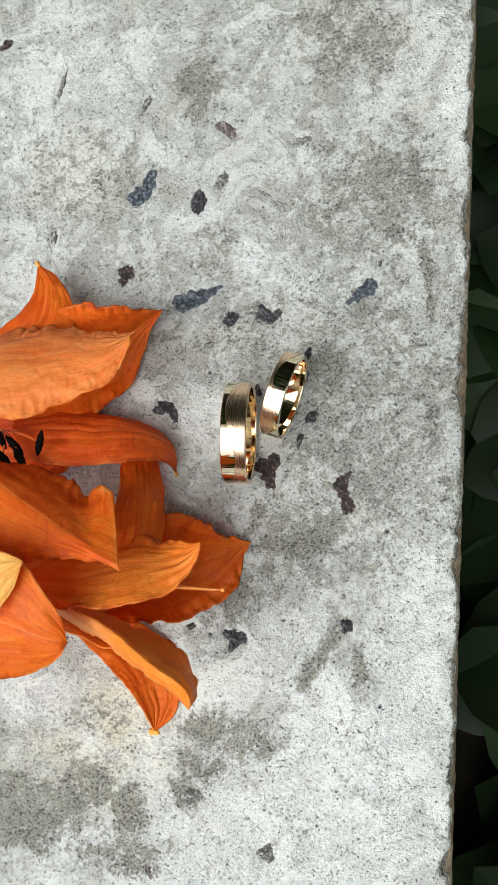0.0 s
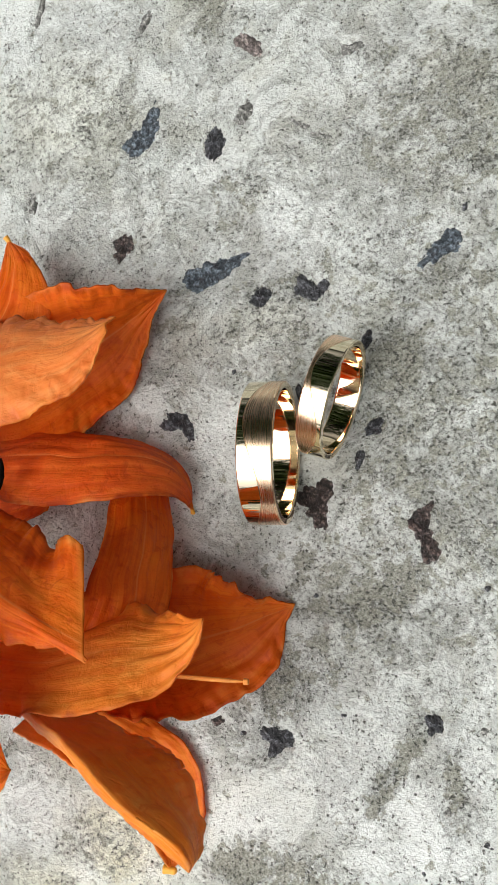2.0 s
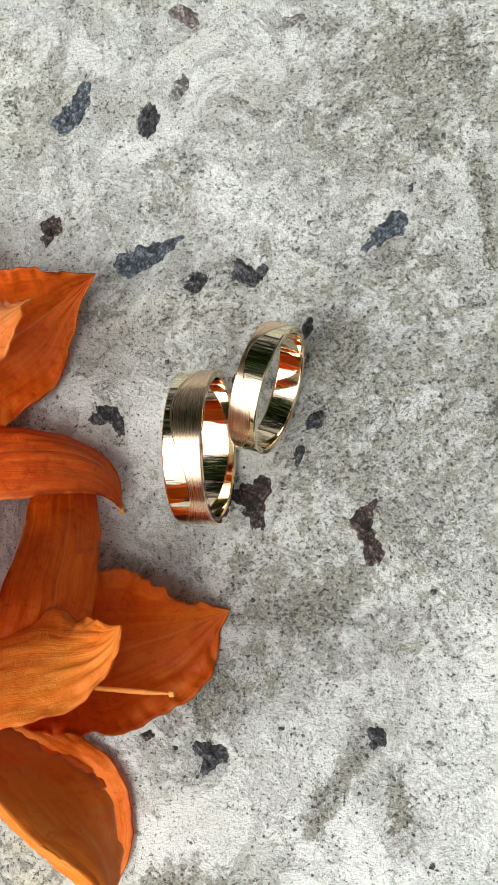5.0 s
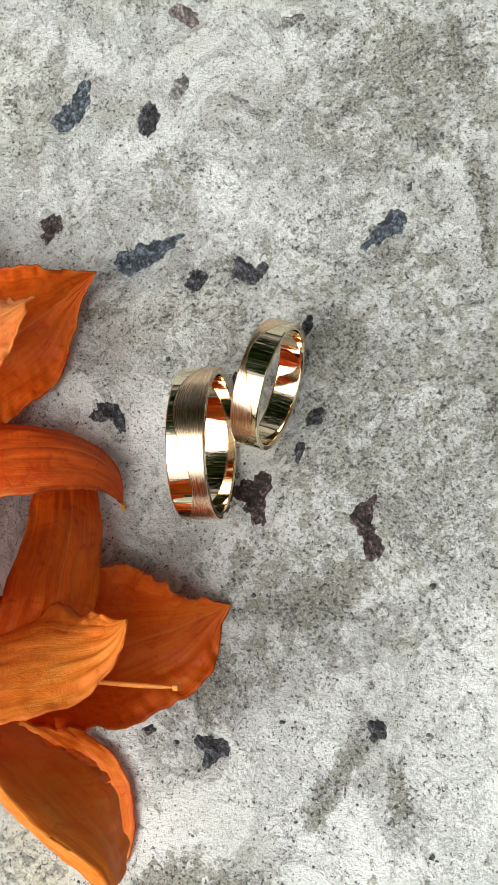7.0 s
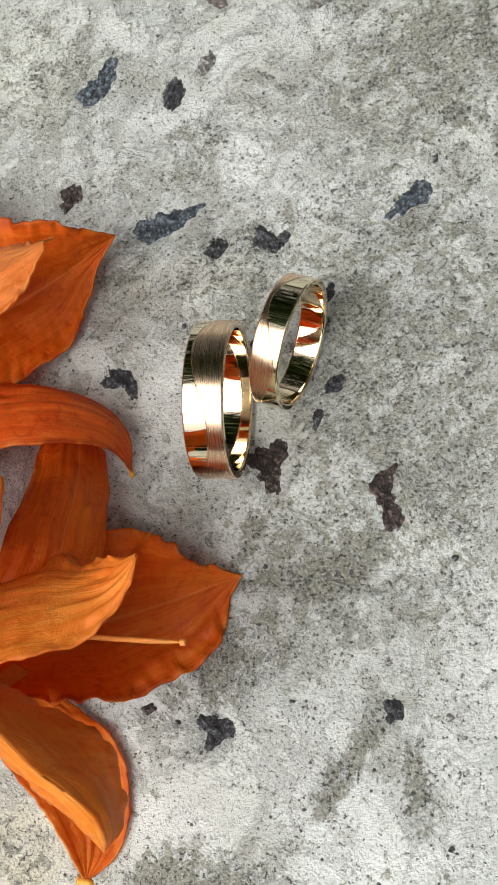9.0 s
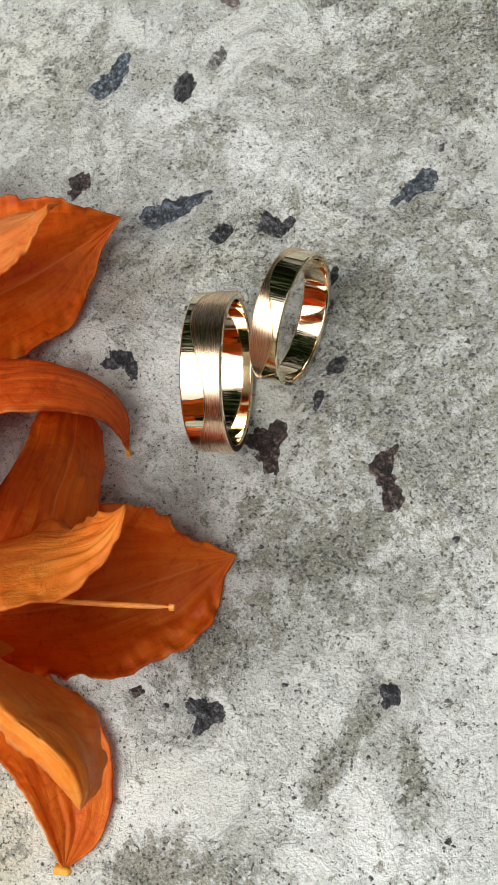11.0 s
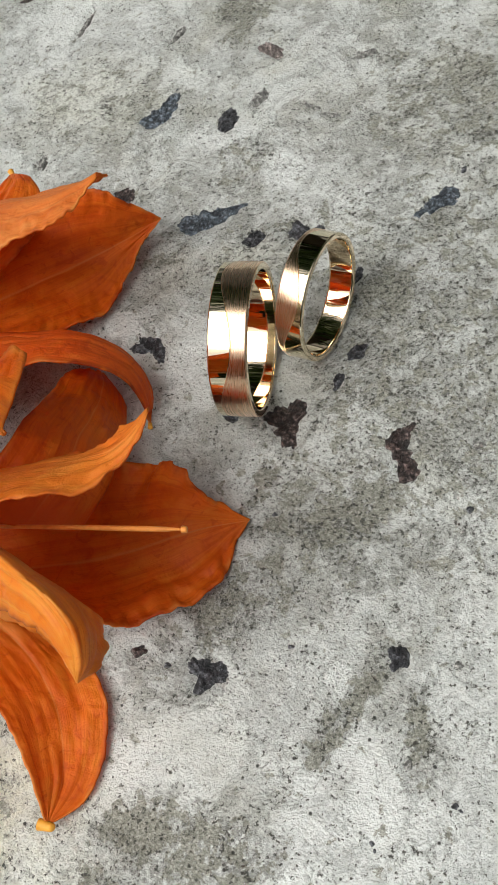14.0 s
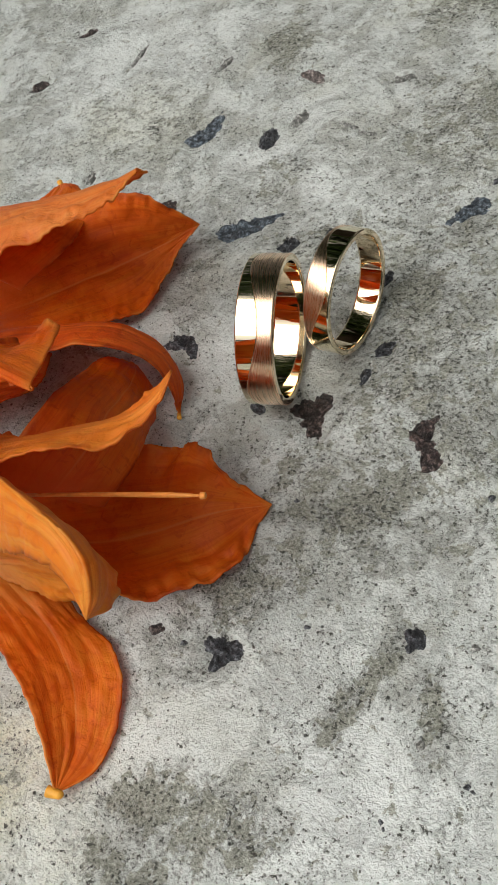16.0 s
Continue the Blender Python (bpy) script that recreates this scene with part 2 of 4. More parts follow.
def gold_material(name, colour, rough, brushed):
    k = Nodes(name)
    if brushed:
        uv = k.tree.nodes.new("ShaderNodeUVMap")
        mp = k.tree.nodes.new("ShaderNodeMapping")
        k.put(mp.inputs[0], uv.outputs[0])
        mp.inputs["Scale"].default_value = (5.0, 60.0, 1.0)
        n = k.noise(mp.outputs[0], 1.0, 6, 0.75)
        k.bump(n, 0.04, 0.012 * U)
        grain = k.tree.nodes.new("ShaderNodeTangent")
        grain.direction_type, grain.uv_map = "UV_MAP", "UVMap"
        k.put(k.bsdf.inputs["Tangent"], grain.outputs[0])
        k.bsdf.inputs["Anisotropic"].default_value = 0.8
        k.bsdf.inputs["Anisotropic Rotation"].default_value = 0.25
        col = k.mix(k.ramp(n, (0.32, 0.2), (0.6, 0.0)), colour, tuple(c * 0.78 for c in colour))
        return k.surface(col, k.ramp(n, (0.3, rough * 0.8), (0.7, rough * 1.25)), 1.0)
    n = k.noise(k.coord(1 / U), 3.0, 4, 0.6)
    k.bump(k.noise(k.coord(1 / U), 2.2, 3, 0.5), 0.05, 0.02 * U)
    return k.surface(colour, k.ramp(n, (0.4, rough), (0.7, rough * 2.0)), 1.0)


def plain_material(name, colour, rough, scale=6.0, vary=0.35, spec=0.4):
    k = Nodes(name)
    n = k.noise(k.coord(1 / U), scale, 5, 0.65)
    col = k.ramp(n, (0.3, tuple(c * (1 - vary) for c in colour)), (0.7, tuple(min(1, c * (1 + vary)) for c in colour)))
    k.bump(n, 0.4, 0.05 * U)
    return k.surface(col, rough, 0, spec)


def leaf_material(name, dark, light):
    k = Nodes(name)
    n = k.noise(k.coord(1.0), 9.0, 3, 0.6)
    geo = k.tree.nodes.new("ShaderNodeNewGeometry")
    col = k.ramp(geo.outputs["Random Per Island"], (0.0, dark), (1.0, light))
    col = k.mix(k.ramp(n, (0.35, 0.5), (0.6, 0.0)), col, dark)
    k.surface(col, 0.5, 0, 0.4)
    return k.mat


CONCRETE, SIDE = concrete_material(), side_material()
STONES = [
    stone_material("slate_blue_stone", (0.02, 0.028, 0.038), (0.16, 0.2, 0.24)),
    stone_material("black_stone", (0.01, 0.011, 0.014), (0.1, 0.105, 0.12)),
    stone_material("purple_brown_stone", (0.008, 0.006, 0.007), (0.13, 0.09, 0.08)),
    stone_material("grey_pit", (0.14, 0.14, 0.13), (0.36, 0.36, 0.34)),
    stone_material("reddish_grey_stone", (0.11, 0.09, 0.085), (0.33, 0.28, 0.26)),
]
PETAL = petal_material("orange_petal", (0.64, 0.078, 0.005), (0.87, 0.172, 0.009), (0.96, 0.34, 0.032), 0.42)
PETAL_RED = petal_material("red_orange_petal", (0.52, 0.052, 0.008), (0.78, 0.125, 0.012), (0.92, 0.27, 0.04), 0.4)
PETAL_BACK = petal_material("pale_orange_petal_back", (0.8, 0.19, 0.03), (0.91, 0.31, 0.065), (0.95, 0.48, 0.15), 0.4)
PETAL_GOLDEN = petal_material("golden_orange_petal", (0.82, 0.19, 0.018), (0.93, 0.32, 0.035), (0.97, 0.52, 0.1), 0.4)
PETAL_FOLD = petal_material("cream_throated_petal", (0.9, 0.24, 0.016), (0.96, 0.36, 0.04), (0.98, 0.52, 0.1), 0.34, 0.5, (0.97, 0.6, 0.24))
PETAL_YELLOW = petal_material("yellow_throated_petal", (0.66, 0.095, 0.005), (0.88, 0.2, 0.011), (0.97, 0.38, 0.038), 0.42, 0.3, (0.92, 0.45, 0.08))
PETAL_PALE = petal_material("pale_yellow_petal", (0.97, 0.5, 0.07), (0.98, 0.64, 0.15), (0.98, 0.72, 0.24), 0.4, 0.9, (0.98, 0.7, 0.2))
NUB = plain_material("yellow_petal_tip", (0.86, 0.4, 0.05), 0.5, 4, 0.2)
GOLD = gold_material("polished_gold", (0.96, 0.8, 0.57), 0.035, False)
PALE_GOLD = gold_material("polished_pale_gold", (0.93, 0.82, 0.6), 0.03, False)
SATIN = gold_material("satin_gold", (0.92, 0.67, 0.46), 0.27, True)
ANTHER = plain_material("black_anther", (0.005, 0.004, 0.003), 0.9, 12, spec=0.03)
FILAMENT = plain_material("orange_filament", (0.85, 0.31, 0.06), 0.5, 4, 0.2)
THREAD = plain_material("deep_orange_filament", (0.5, 0.1, 0.012), 0.5, 4, 0.2)
# near-black soil and weeds: the deep shade beside the block is in their colours
SOIL = plain_material("soil_darkened_for_shade", (0.022, 0.017, 0.012), 0.95, 0.5, 0.5)
WEED = leaf_material("green_leaf_darkened_for_shade", (0.006, 0.018, 0.005), (0.022, 0.055, 0.013))
CROWN = leaf_material("tree_leaf", (0.025, 0.06, 0.012), (0.1, 0.17, 0.035))
BARK = plain_material("grey_brown_bark", (0.09, 0.07, 0.05), 0.9, 0.4, 0.4)

# ---- the concrete block ----
# inlaid stones, with pits, cracks, a hole and a dried bit shaped alike: x, y, length, width, turn, material
STONE_PIT_ROWS = [
    (-7.28, 9.81, 0.78, 0.11, -107, 3), (-5.37, 9.23, 0.44, 0.17, -121, 3), (-5.44, 7.44, 1.00, 0.36, -117, 0),
    (-4.22, 7.00, 0.52, 0.23, -95, 1), (-3.68, 7.42, 0.44, 0.19, -126, 3), (-2.01, 8.17, 0.44, 0.16, 12, 3),
    (-5.78, 5.38, 0.66, 0.28, -100, 2), (-4.17, 4.94, 1.08, 0.32, 15, 0), (-2.72, 4.54, 0.46, 0.34, -2, 1),
    (-0.85, 4.95, 0.90, 0.30, 43, 0), (-1.22, 0.90, 0.92, 0.36, -84, 2), (-3.40, -2.0, 0.5, 0.3, -50, 1),
    (-1.20, -1.68, 0.36, 0.22, 45, 1), (-4.84, 2.55, 0.62, 0.32, -41, 1), (-2.80, 1.22, 0.74, 0.38, -56, 2),
    (-1.86, 2.40, 0.36, 0.16, 39, 1), (-2.09, 1.95, 0.26, 0.12, 77, 1), (-1.91, 3.73, 0.36, 0.15, 64, 1),
    (-3.54, 4.46, 0.33, 0.24, 20, 1), (-3.62, 8.52, 0.50, 0.26, -40, 4), (-2.85, 7.10, 0.42, 0.08, -36, 3),
    (-2.52, 6.86, 0.34, 0.09, -20, 3), (-2.79, -6.03, 0.31, 0.28, 3, 3), (-7.39, 6.40, 0.40, 0.16, -94, 3),
    (-8.65, 10.84, 0.34, 0.18, 27, 2), (-5.08, -6.50, 0.34, 0.13, -65, 4), (-2.94, 2.97, 0.28, 0.12, -70, 1),
    (-0.47, 5.48, 0.16, 0.10, 60, 1), (-9.3, 9.25, 0.42, 0.34, 30, 2), (-0.30, 0.98, 0.13, 0.08, 20, 3), (-0.41, 0.11, 0.10, 0.08, 70, 1),
    (-3.90, -1.90, 0.09, 0.08, 0, 1), (-2.78, 0.03, 0.09, 0.07, 40, 1), (-0.54, -3.21, 0.12, 0.07, -30, 1), (-1.40, -3.64, 0.16, 0.07, -50, 1),
    (-1.05, -2.82, 0.14, 0.10, 80, 3), (-0.55, -1.75, 0.12, 0.09, 30, 3), (-2.42, -1.62, 0.10, 0.07, 10, 1), (-3.95, 3.35, 0.10, 0.06, 80, 1),
    (-4.24, -5.01, 0.42, 0.34, 20, 3), (-3.52, 1.45, 0.26, 0.16, -20, 1), (-4.28, -1.76, 0.22, 0.13, 30, 2),
]
# lumps of the larger stones, from the stone's place: x, y, radius
STONE_LUMPS = {
    2: ((-0.11, -0.26, 0.17), (-0.24, -0.28, 0.09), (0.03, -0.15, 0.18), (0.14, 0.01, 0.15), (0.21, 0.22, 0.09), (0.23, 0.41, 0.05)),
    3: ((0.02, 0.01, 0.14), (0.0, -0.13, 0.12), (0.03, 0.15, 0.09), (-0.06, -0.06, 0.07)),
    4: ((-0.02, 0.02, 0.1), (-0.08, -0.08, 0.09), (0.05, 0.1, 0.05)),
    6: ((0.02, 0.15, 0.16), (0.06, 0.27, 0.09), (-0.05, -0.01, 0.09), (-0.07, -0.16, 0.05)),
    7: ((-0.35, -0.1, 0.17), (-0.48, -0.0, 0.07), (-0.14, -0.04, 0.17), (0.07, 0.03, 0.14), (0.28, 0.12, 0.09), (0.43, 0.21, 0.05)),
    8: ((-0.12, -0.02, 0.13), (0.04, -0.07, 0.13), (0.18, 0.01, 0.08), (-0.15, 0.11, 0.08), (0.12, -0.13, 0.06)),
    9: ((0.18, 0.11, 0.13), (0.25, 0.22, 0.06), (0.04, -0.02, 0.12), (-0.11, -0.13, 0.1), (-0.26, -0.25, 0.07), (0.22, -0.01, 0.09)),
    10: ((0.07, 0.4, 0.08), (-0.05, 0.17, 0.13), (-0.16, 0.11, 0.07), (-0.01, -0.04, 0.11), (0.08, -0.25, 0.13), (0.02, -0.35, 0.07), (0.15, -0.18, 0.06)),
    11: ((-0.04, 0.07, 0.12), (-0.16, 0.1, 0.08), (-0.0, -0.07, 0.09), (-0.06, -0.17, 0.06), (0.15, 0.04, 0.11)),
    12: ((0.01, 0.01, 0.1), (-0.05, 0.08, 0.06), (0.06, -0.05, 0.07), (-0.03, -0.1, 0.05)),
    13: ((-0.11, 0.13, 0.14), (-0.24, 0.04, 0.07), (0.06, 0.1, 0.12), (0.15, -0.02, 0.1), (0.21, -0.17, 0.07)),
    14: ((0.18, 0.31, 0.14), (-0.01, 0.23, 0.14), (-0.17, 0.2, 0.08), (0.08, 0.04, 0.15), (0.13, -0.18, 0.11), (0.24, 0.37, 0.08)),
    15: ((0.01, -0.0, 0.09), (0.07, 0.07, 0.06), (-0.08, -0.05, 0.06)),
    17: ((-0.01, -0.05, 0.07), (0.03, 0.07, 0.05), (-0.06, -0.16, 0.06)),
    18: ((0.02, -0.01, 0.13), (0.12, 0.04, 0.08), (-0.06, -0.04, 0.07)),
}
# stains and areas of darker or lighter tone: x, y, half length, half width, turn, (dark specks, warm, light)
STAIN_ROWS = [
    # the first row darkens beside the smaller ring
    (-1.45, 3.35, 0.55, 0.4, 10, (0.9, 0, 0)), (-2.3, 0.3, 1.1, 0.7, 10, (0.5, 0, 0)), (-1.7, 0.1, 0.5, 0.35, 20, (0.8, 0, 0)), (-1.75, -2.3, 0.6, 0.22, 55, (0.8, 0, 0)), (-0.92, -2.65, 0.5, 0.14, -80, (0.7, 0, 0)),
    (-1.85, -0.15, 0.6, 0.3, 15, (0.65, 0, 0)), (-3.3, -3.9, 0.9, 0.45, 10, (0.6, 0, 0)), (-6.0, -3.6, 0.8, 0.4, 0, (0.3, 0.2, 0)), (-5.6, -4.2, 1.5, 1.1, 0, (0, 0.4, 0.85)), (-4.5, -3.1, 1.0, 0.9, 0, (0, 0.1, 0.6)),
    (-7.6, -5.5, 1.2, 0.8, 20, (0.75, 0, 0)), (-4.2, 9.6, 0.4, 0.9, 0, (0.7, 0.2, 0)), (-1.0, 10.3, 1.3, 0.9, -20, (0.45, 0.3, 0)),
    (0.3, 7.1, 0.3, 0.8, 10, (0.6, 0, 0)), (0.47, 5.0, 0.1, 0.9, 5, (0.9, 0, 0)), (-4.3, -5.0, 0.3, 0.35, 0, (0.85, 0.2, 0)),
    # (-3.2, -1.1) darkens beside the flat petal
    (-5.5, -5.4, 0.35, 0.7, 0, (0.8, 0.8, 0)), (-6.5, -5.0, 0.9, 0.5, 30, (0.7, 0, 0)), (-3.9, -3.7, 0.5, 0.3, 10, (0.9, 0, 0)), (-4.1, -4.4, 0.6, 0.3, -20, (0.6, 0, 0)), (-5.6, -6.2, 1.0, 0.4, 10, (0.6, 0, 0)), (-0.7, 0.7, 0.8, 0.6, 0, (0.35, 0, 0)), (-3.2, -1.1, 0.9, 0.5, 25, (0.5, 0, 0)),
    (-2.9, 0.6, 0.5, 0.4, 0, (0.0, 0, 0.5)), (-2.4, -0.5, 1.0, 0.6, 10, (0.2, 0, 0)), (-3.1, 5.7, 0.42, 0.42, 0, (0, 0, 0.95)), (-4.4, 6.6, 0.7, 0.4, 20, (0, 0, 0.7)),
    # near-end light rows: worn film, and the brighter light there put in as colour
    (-1.3, -4.6, 2.2, 2.0, 0, (0, 0, 0.95)), (-4.1, 2.4, 0.6, 0.5, 0, (0, 0, 0.7)), (-5.7, -3.4, 1.0, 1.0, 0, (0, 1.0, 0.3)), (-6.6, -4.6, 1.3, 0.9, 0, (0.1, 0.7, 0.2)),
    # the broad dark rows lower the tone of the slab's right part
    (-3.9, 4.0, 1.3, 0.35, 5, (0, 0.3, 0.25)), (-6.8, 7.8, 1.4, 1.0, 0, (0.3, 0.35, 0)), (-0.6, 6.9, 1.4, 1.2, 0, (0.45, 0.1, 0)), (-0.6, 2.6, 1.9, 3.0, 0, (0.36, 0, 0)), (-1.6, 1.6, 0.9, 1.2, 0, (0.35, 0, 0)), (-2.6, 4.2, 1.6, 0.9, 0, (0.3, 0, 0)),
    (1.1, 8.8, 0.35, 1.2, -3, (0, 0, 0.9)), (-3.9, 6.0, 0.5, 0.5, 0, (0.35, 0, 0)), (-2.4, 5.1, 1.0, 0.4, 0, (0, 0, 0.5)),
    (-6.8, 10.2, 1.2, 0.8, 30, (0, 0, 0.6)), (-7.5, -3.2, 1.2, 0.6, 0, (0, 0, 0.6)), (-1.6, 0.4, 0.6, 0.4, 0, (0, 0, 0.6)),
    # the broad light rows here also hold some of the near end's brighter light
    (-2.3, -2.6, 1.0, 1.3, 0, (0, 0, 0.5)), (-3.5, -6.2, 4.5, 2.2, 0, (0, 0, 0.8)), (0.0, -3.2, 0.9, 4.0, -3, (0, 0, 0.75)), (-7.2, 9.0, 1.6, 2.2, 0, (0, 0, 0.45)), (-3.0, 3.6, 0.9, 0.5, 0, (0.25, 0.1, 0)), (-5.6, 4.3, 1.0, 0.6, 0, (0.35, 0, 0)),
]


def edge_x(y):
    return 0.99 + 0.048 * y


def inside(x, y, row):
    """How deep a place lies in an oval row: 0 at its middle, 1 on its rim."""
    a = radians(row[4])
    dx, dy = x - row[0], y - row[1]
    return math.hypot((dx * math.cos(a) + dy * math.sin(a)) / row[2], (dy * math.cos(a) - dx * math.sin(a)) / row[3])


def concrete_block():
    ys = [-60, -40, -25, -15, -11] + [-8.5 + 0.075 * i for i in range(307)] + [16, 18, 21, 26, 34, 48, 70]
    tops = [-70, -45, -30, -20, -15] + [-12.5 + 0.075 * i for i in range(163)]   # distance from the edge, down to about -0.3
    tops += [-0.29, -0.24, -0.19, -0.15, -0.11, -0.08, -0.05, -0.02, 0.0]
    drops = [0.04, 0.1, 0.18, 0.28, 0.4, 0.6, 0.9, 1.3, 1.8, 2.5, 3.5, 5, 7, 10, 14, 21]
    verts, stain = [], []
    for y in ys:
        for s in tops + [("down", d) for d in drops]:
            chip = max(0.0, fbm(Vector((3.1, y * 0.9, 0.0)), 5)) * 0.34 + max(0.0, fbm(Vector((9.1, y * 4.0, 0.0)), 3)) * 0.10
            if isinstance(s, tuple):
                d = s[1]
                back = chip * max(0.0, 1 - d / (0.25 + 1.2 * chip))
                rough = 0.05 * fbm(Vector((y * 1.7, d * 1.7, 5.0))) + 0.02 * fbm(Vector((y * 6, d * 6, 2.0)))
                verts.append(((edge_x(y) + 0.054 * d - back + rough) * U, y * U, -d * U))
                stain.append((0.6, 0.2, 0))
                continue
            x = edge_x(y) + s
            z = 0.035 * fbm(Vector((x * 0.5, y * 0.5, 0.0)), 3) + 0.012 * fbm(Vector((x * 3, y * 3, 7.0)), 4)
            if s > -0.6:
                z -= 0.05 * max(0.0, (s + 0.12) / 0.12) ** 2
                if -s < chip:
                    z -= (chip + s) * 0.6 + 0.02
                    x -= max(0.0, chip + s) * 0.7
            r = g = b = 0.0
            if s > -12.6 and -8.6 < y < 14.6:
                for number, row in enumerate(STONE_PIT_ROWS):
                    if abs(x - row[0]) < 1 and abs(y - row[1]) < 1:
                        if number in STONE_LUMPS:
                            q = min(math.hypot(x - row[0] - c[0], y - row[1] - c[1]) / c[2] for c in STONE_LUMPS[number])
                        else:
                            q = inside(x, y, (row[0], row[1], row[2] / 2, row[3] / 2, row[4]))
                        if q < 1.5:
                            z -= 0.055 * min(1.0, max(0.0, (1.5 - q + 0.25 * fbm(Vector((x * 5, y * 5, 1.0)), 2)) / 0.45))
                wob = 0.5 * fbm(Vector((x * 1.6, y * 1.6, 3.0)), 4)
                for row in STAIN_ROWS:
                    if abs(x - row[0]) < 5 and abs(y - row[1]) < 5:
                        q = inside(x, y, row) + wob
                        if q < 1.3:
                            f = min(1.0, (1.3 - q) / 0.7)
                            r, g, b = max(r, f * row[5][0]), max(g, f * row[5][1]), max(b, f * row[5][2])
            if s > -0.35 and -s < chip + 0.05:
                r, b = 0.7, 0.0
            verts.append((x * U, y * U, z * U))
            stain.append((r, g, b))
    n = len(tops) + len(drops)
    faces, side = [], []
    for j in range(len(ys) - 1):
        for i in range(n - 1):
            faces.append((j * n + i, j * n + i + 1, (j + 1) * n + i + 1, (j + 1) * n + i))
            side.append(1 if i >= len(tops) + 1 else 0)
    # the far sides and the underside close the block
    base = len(verts)
    y0, y1 = ys[0], ys[-1]
    for x, y in ((-71, y0), (edge_x(y0) + 1.13, y0), (edge_x(y1) + 1.13, y1), (-71, y1)):
        verts.append((x * U, y * U, -21 * U))
        stain.append((0, 0, 0))
    last = (len(ys) - 1) * n
    faces += [(base, base + 1, base + 2, base + 3), (0, last, base + 3, base),
              (*range(n), base + 1, base)[::-1], (*range(last, last + n), base + 2, base + 3)]
    side += [1] * 4
    ob = mesh_object("concrete_block", verts, faces, [CONCRETE, SIDE])
    ob.data.polygons.foreach_set("material_index", side)
    layer = ob.data.color_attributes.new("stain", "FLOAT_COLOR", "POINT")
    layer.data.foreach_set("color", [c for s in stain for c in (*s, 1.0)])
    return tagged(ob, "weathered light grey concrete block with dark inlaid stones", "concrete block", kind="structure")


def stone(row, seed, parent, lumps=()):
    """A broken piece of aggregate, sunk in the concrete, with a crumbly top and a rim that dips under the surface.
    Pits, cracks and a hole take the same shape. Lumps, where given, make up its outline; else it is an oval with bites."""
    x, y, length, width, turn, which = row
    segs, rings = 72, 12
    verts, faces = [], []
    mid = Vector((0, 0, 0))
    if lumps:
        mean = Vector((sum(c[0] * c[2] for c in lumps), sum(c[1] * c[2] for c in lumps), 0)) / sum(c[2] for c in lumps)
        mid = min((Vector((c[0], c[1], 0)) for c in lumps), key=lambda c: (c - mean).length)

    def reach(d):
        """How far the outline lies from the middle in the direction d."""
        if not lumps:
            bite = Vector((math.cos(seed * 2.1) * 0.8, math.sin(seed * 2.1) * 0.8, 0))
            fat = (abs(d.x) ** 3.4 + abs(d.y) ** 3.4) ** -0.294
            taper = 1 + 0.33 * d.x * (1 if seed % 2 else -1)
            edge = Vector((d.x * length / 2, d.y * width / 2 * taper, 0)) * fat
            lump = 1 + 0.4 * noise.noise(Vector((d.x * length * 3.2, d.y * width * 3.2, seed * 3.7))) + 0.3 * noise.noise(Vector((d.x * length * 7, d.y * width * 7, seed * 1.9 + 40)))
            return edge * (lump - 0.35 * max(0.0, 1 - (d - bite).length / 0.7))
        far = 0.03
        for cx, cy, r in lumps:
            r *= 1.14
            c = Vector((cx, cy, 0)) - mid
            along, off = c.dot(d), abs(c.x * d.y - c.y * d.x)
            if off < r and along + math.sqrt(r * r - off * off) > far:
                far = along + math.sqrt(r * r - off * off)
        p = d * far
        return p * (1.06 + 0.12 * noise.noise(Vector((p.x * 9, p.y * 9, seed))) + 0.12 * noise.noise(Vector((p.x * 24, p.y * 24, seed + 3))))

    rims = [reach(Vector((math.cos(2 * math.pi * i / segs), math.sin(2 * math.pi * i / segs), 0))) for i in range(segs)]
    for k in range(rings + 1):
        q = 1.12 * (1 - k / rings)
        for rim in rims:
            px, py = rim.x * q, rim.y * q
            rough = 0.04 * noise.noise(Vector((px * 7, py * 7, seed))) + 0.032 * noise.noise(Vector((px * 17, py * 17, seed + 5))) + 0.022 * noise.noise(Vector((px * 34, py * 34, seed + 8)))
            z = -0.01 - 0.05 * max(0.0, (q - 0.55) / 0.57) ** 1.5 + rough * (0.6 + 0.4 * q)
            if k == 0:
                z = -0.2
            verts.append(Vector(((px + mid.x) * U, (py + mid.y) * U, min(z, 0.015) * U)))
    for k in range(rings):
        for i in range(segs):
            j = (i + 1) % segs
            if k == rings - 1:
                faces.append((k * segs + i, k * segs + j, (k + 1) * segs))
            else:
                faces.append((k * segs + i, k * segs + j, (k + 1) * segs + j, (k + 1) * segs + i))
    ob = mesh_object("stone", verts, faces, STONES[which], smooth=True)
    ob.matrix_world = pose(x * U, y * U, (0.006 if length < 0.6 else -0.01) * U, 0, 0, 0 if lumps else turn)
    ob.parent = parent
    return ob


block = concrete_block()

# ---- ground and plants beside the block ----
GROUND_Z = -21 * U


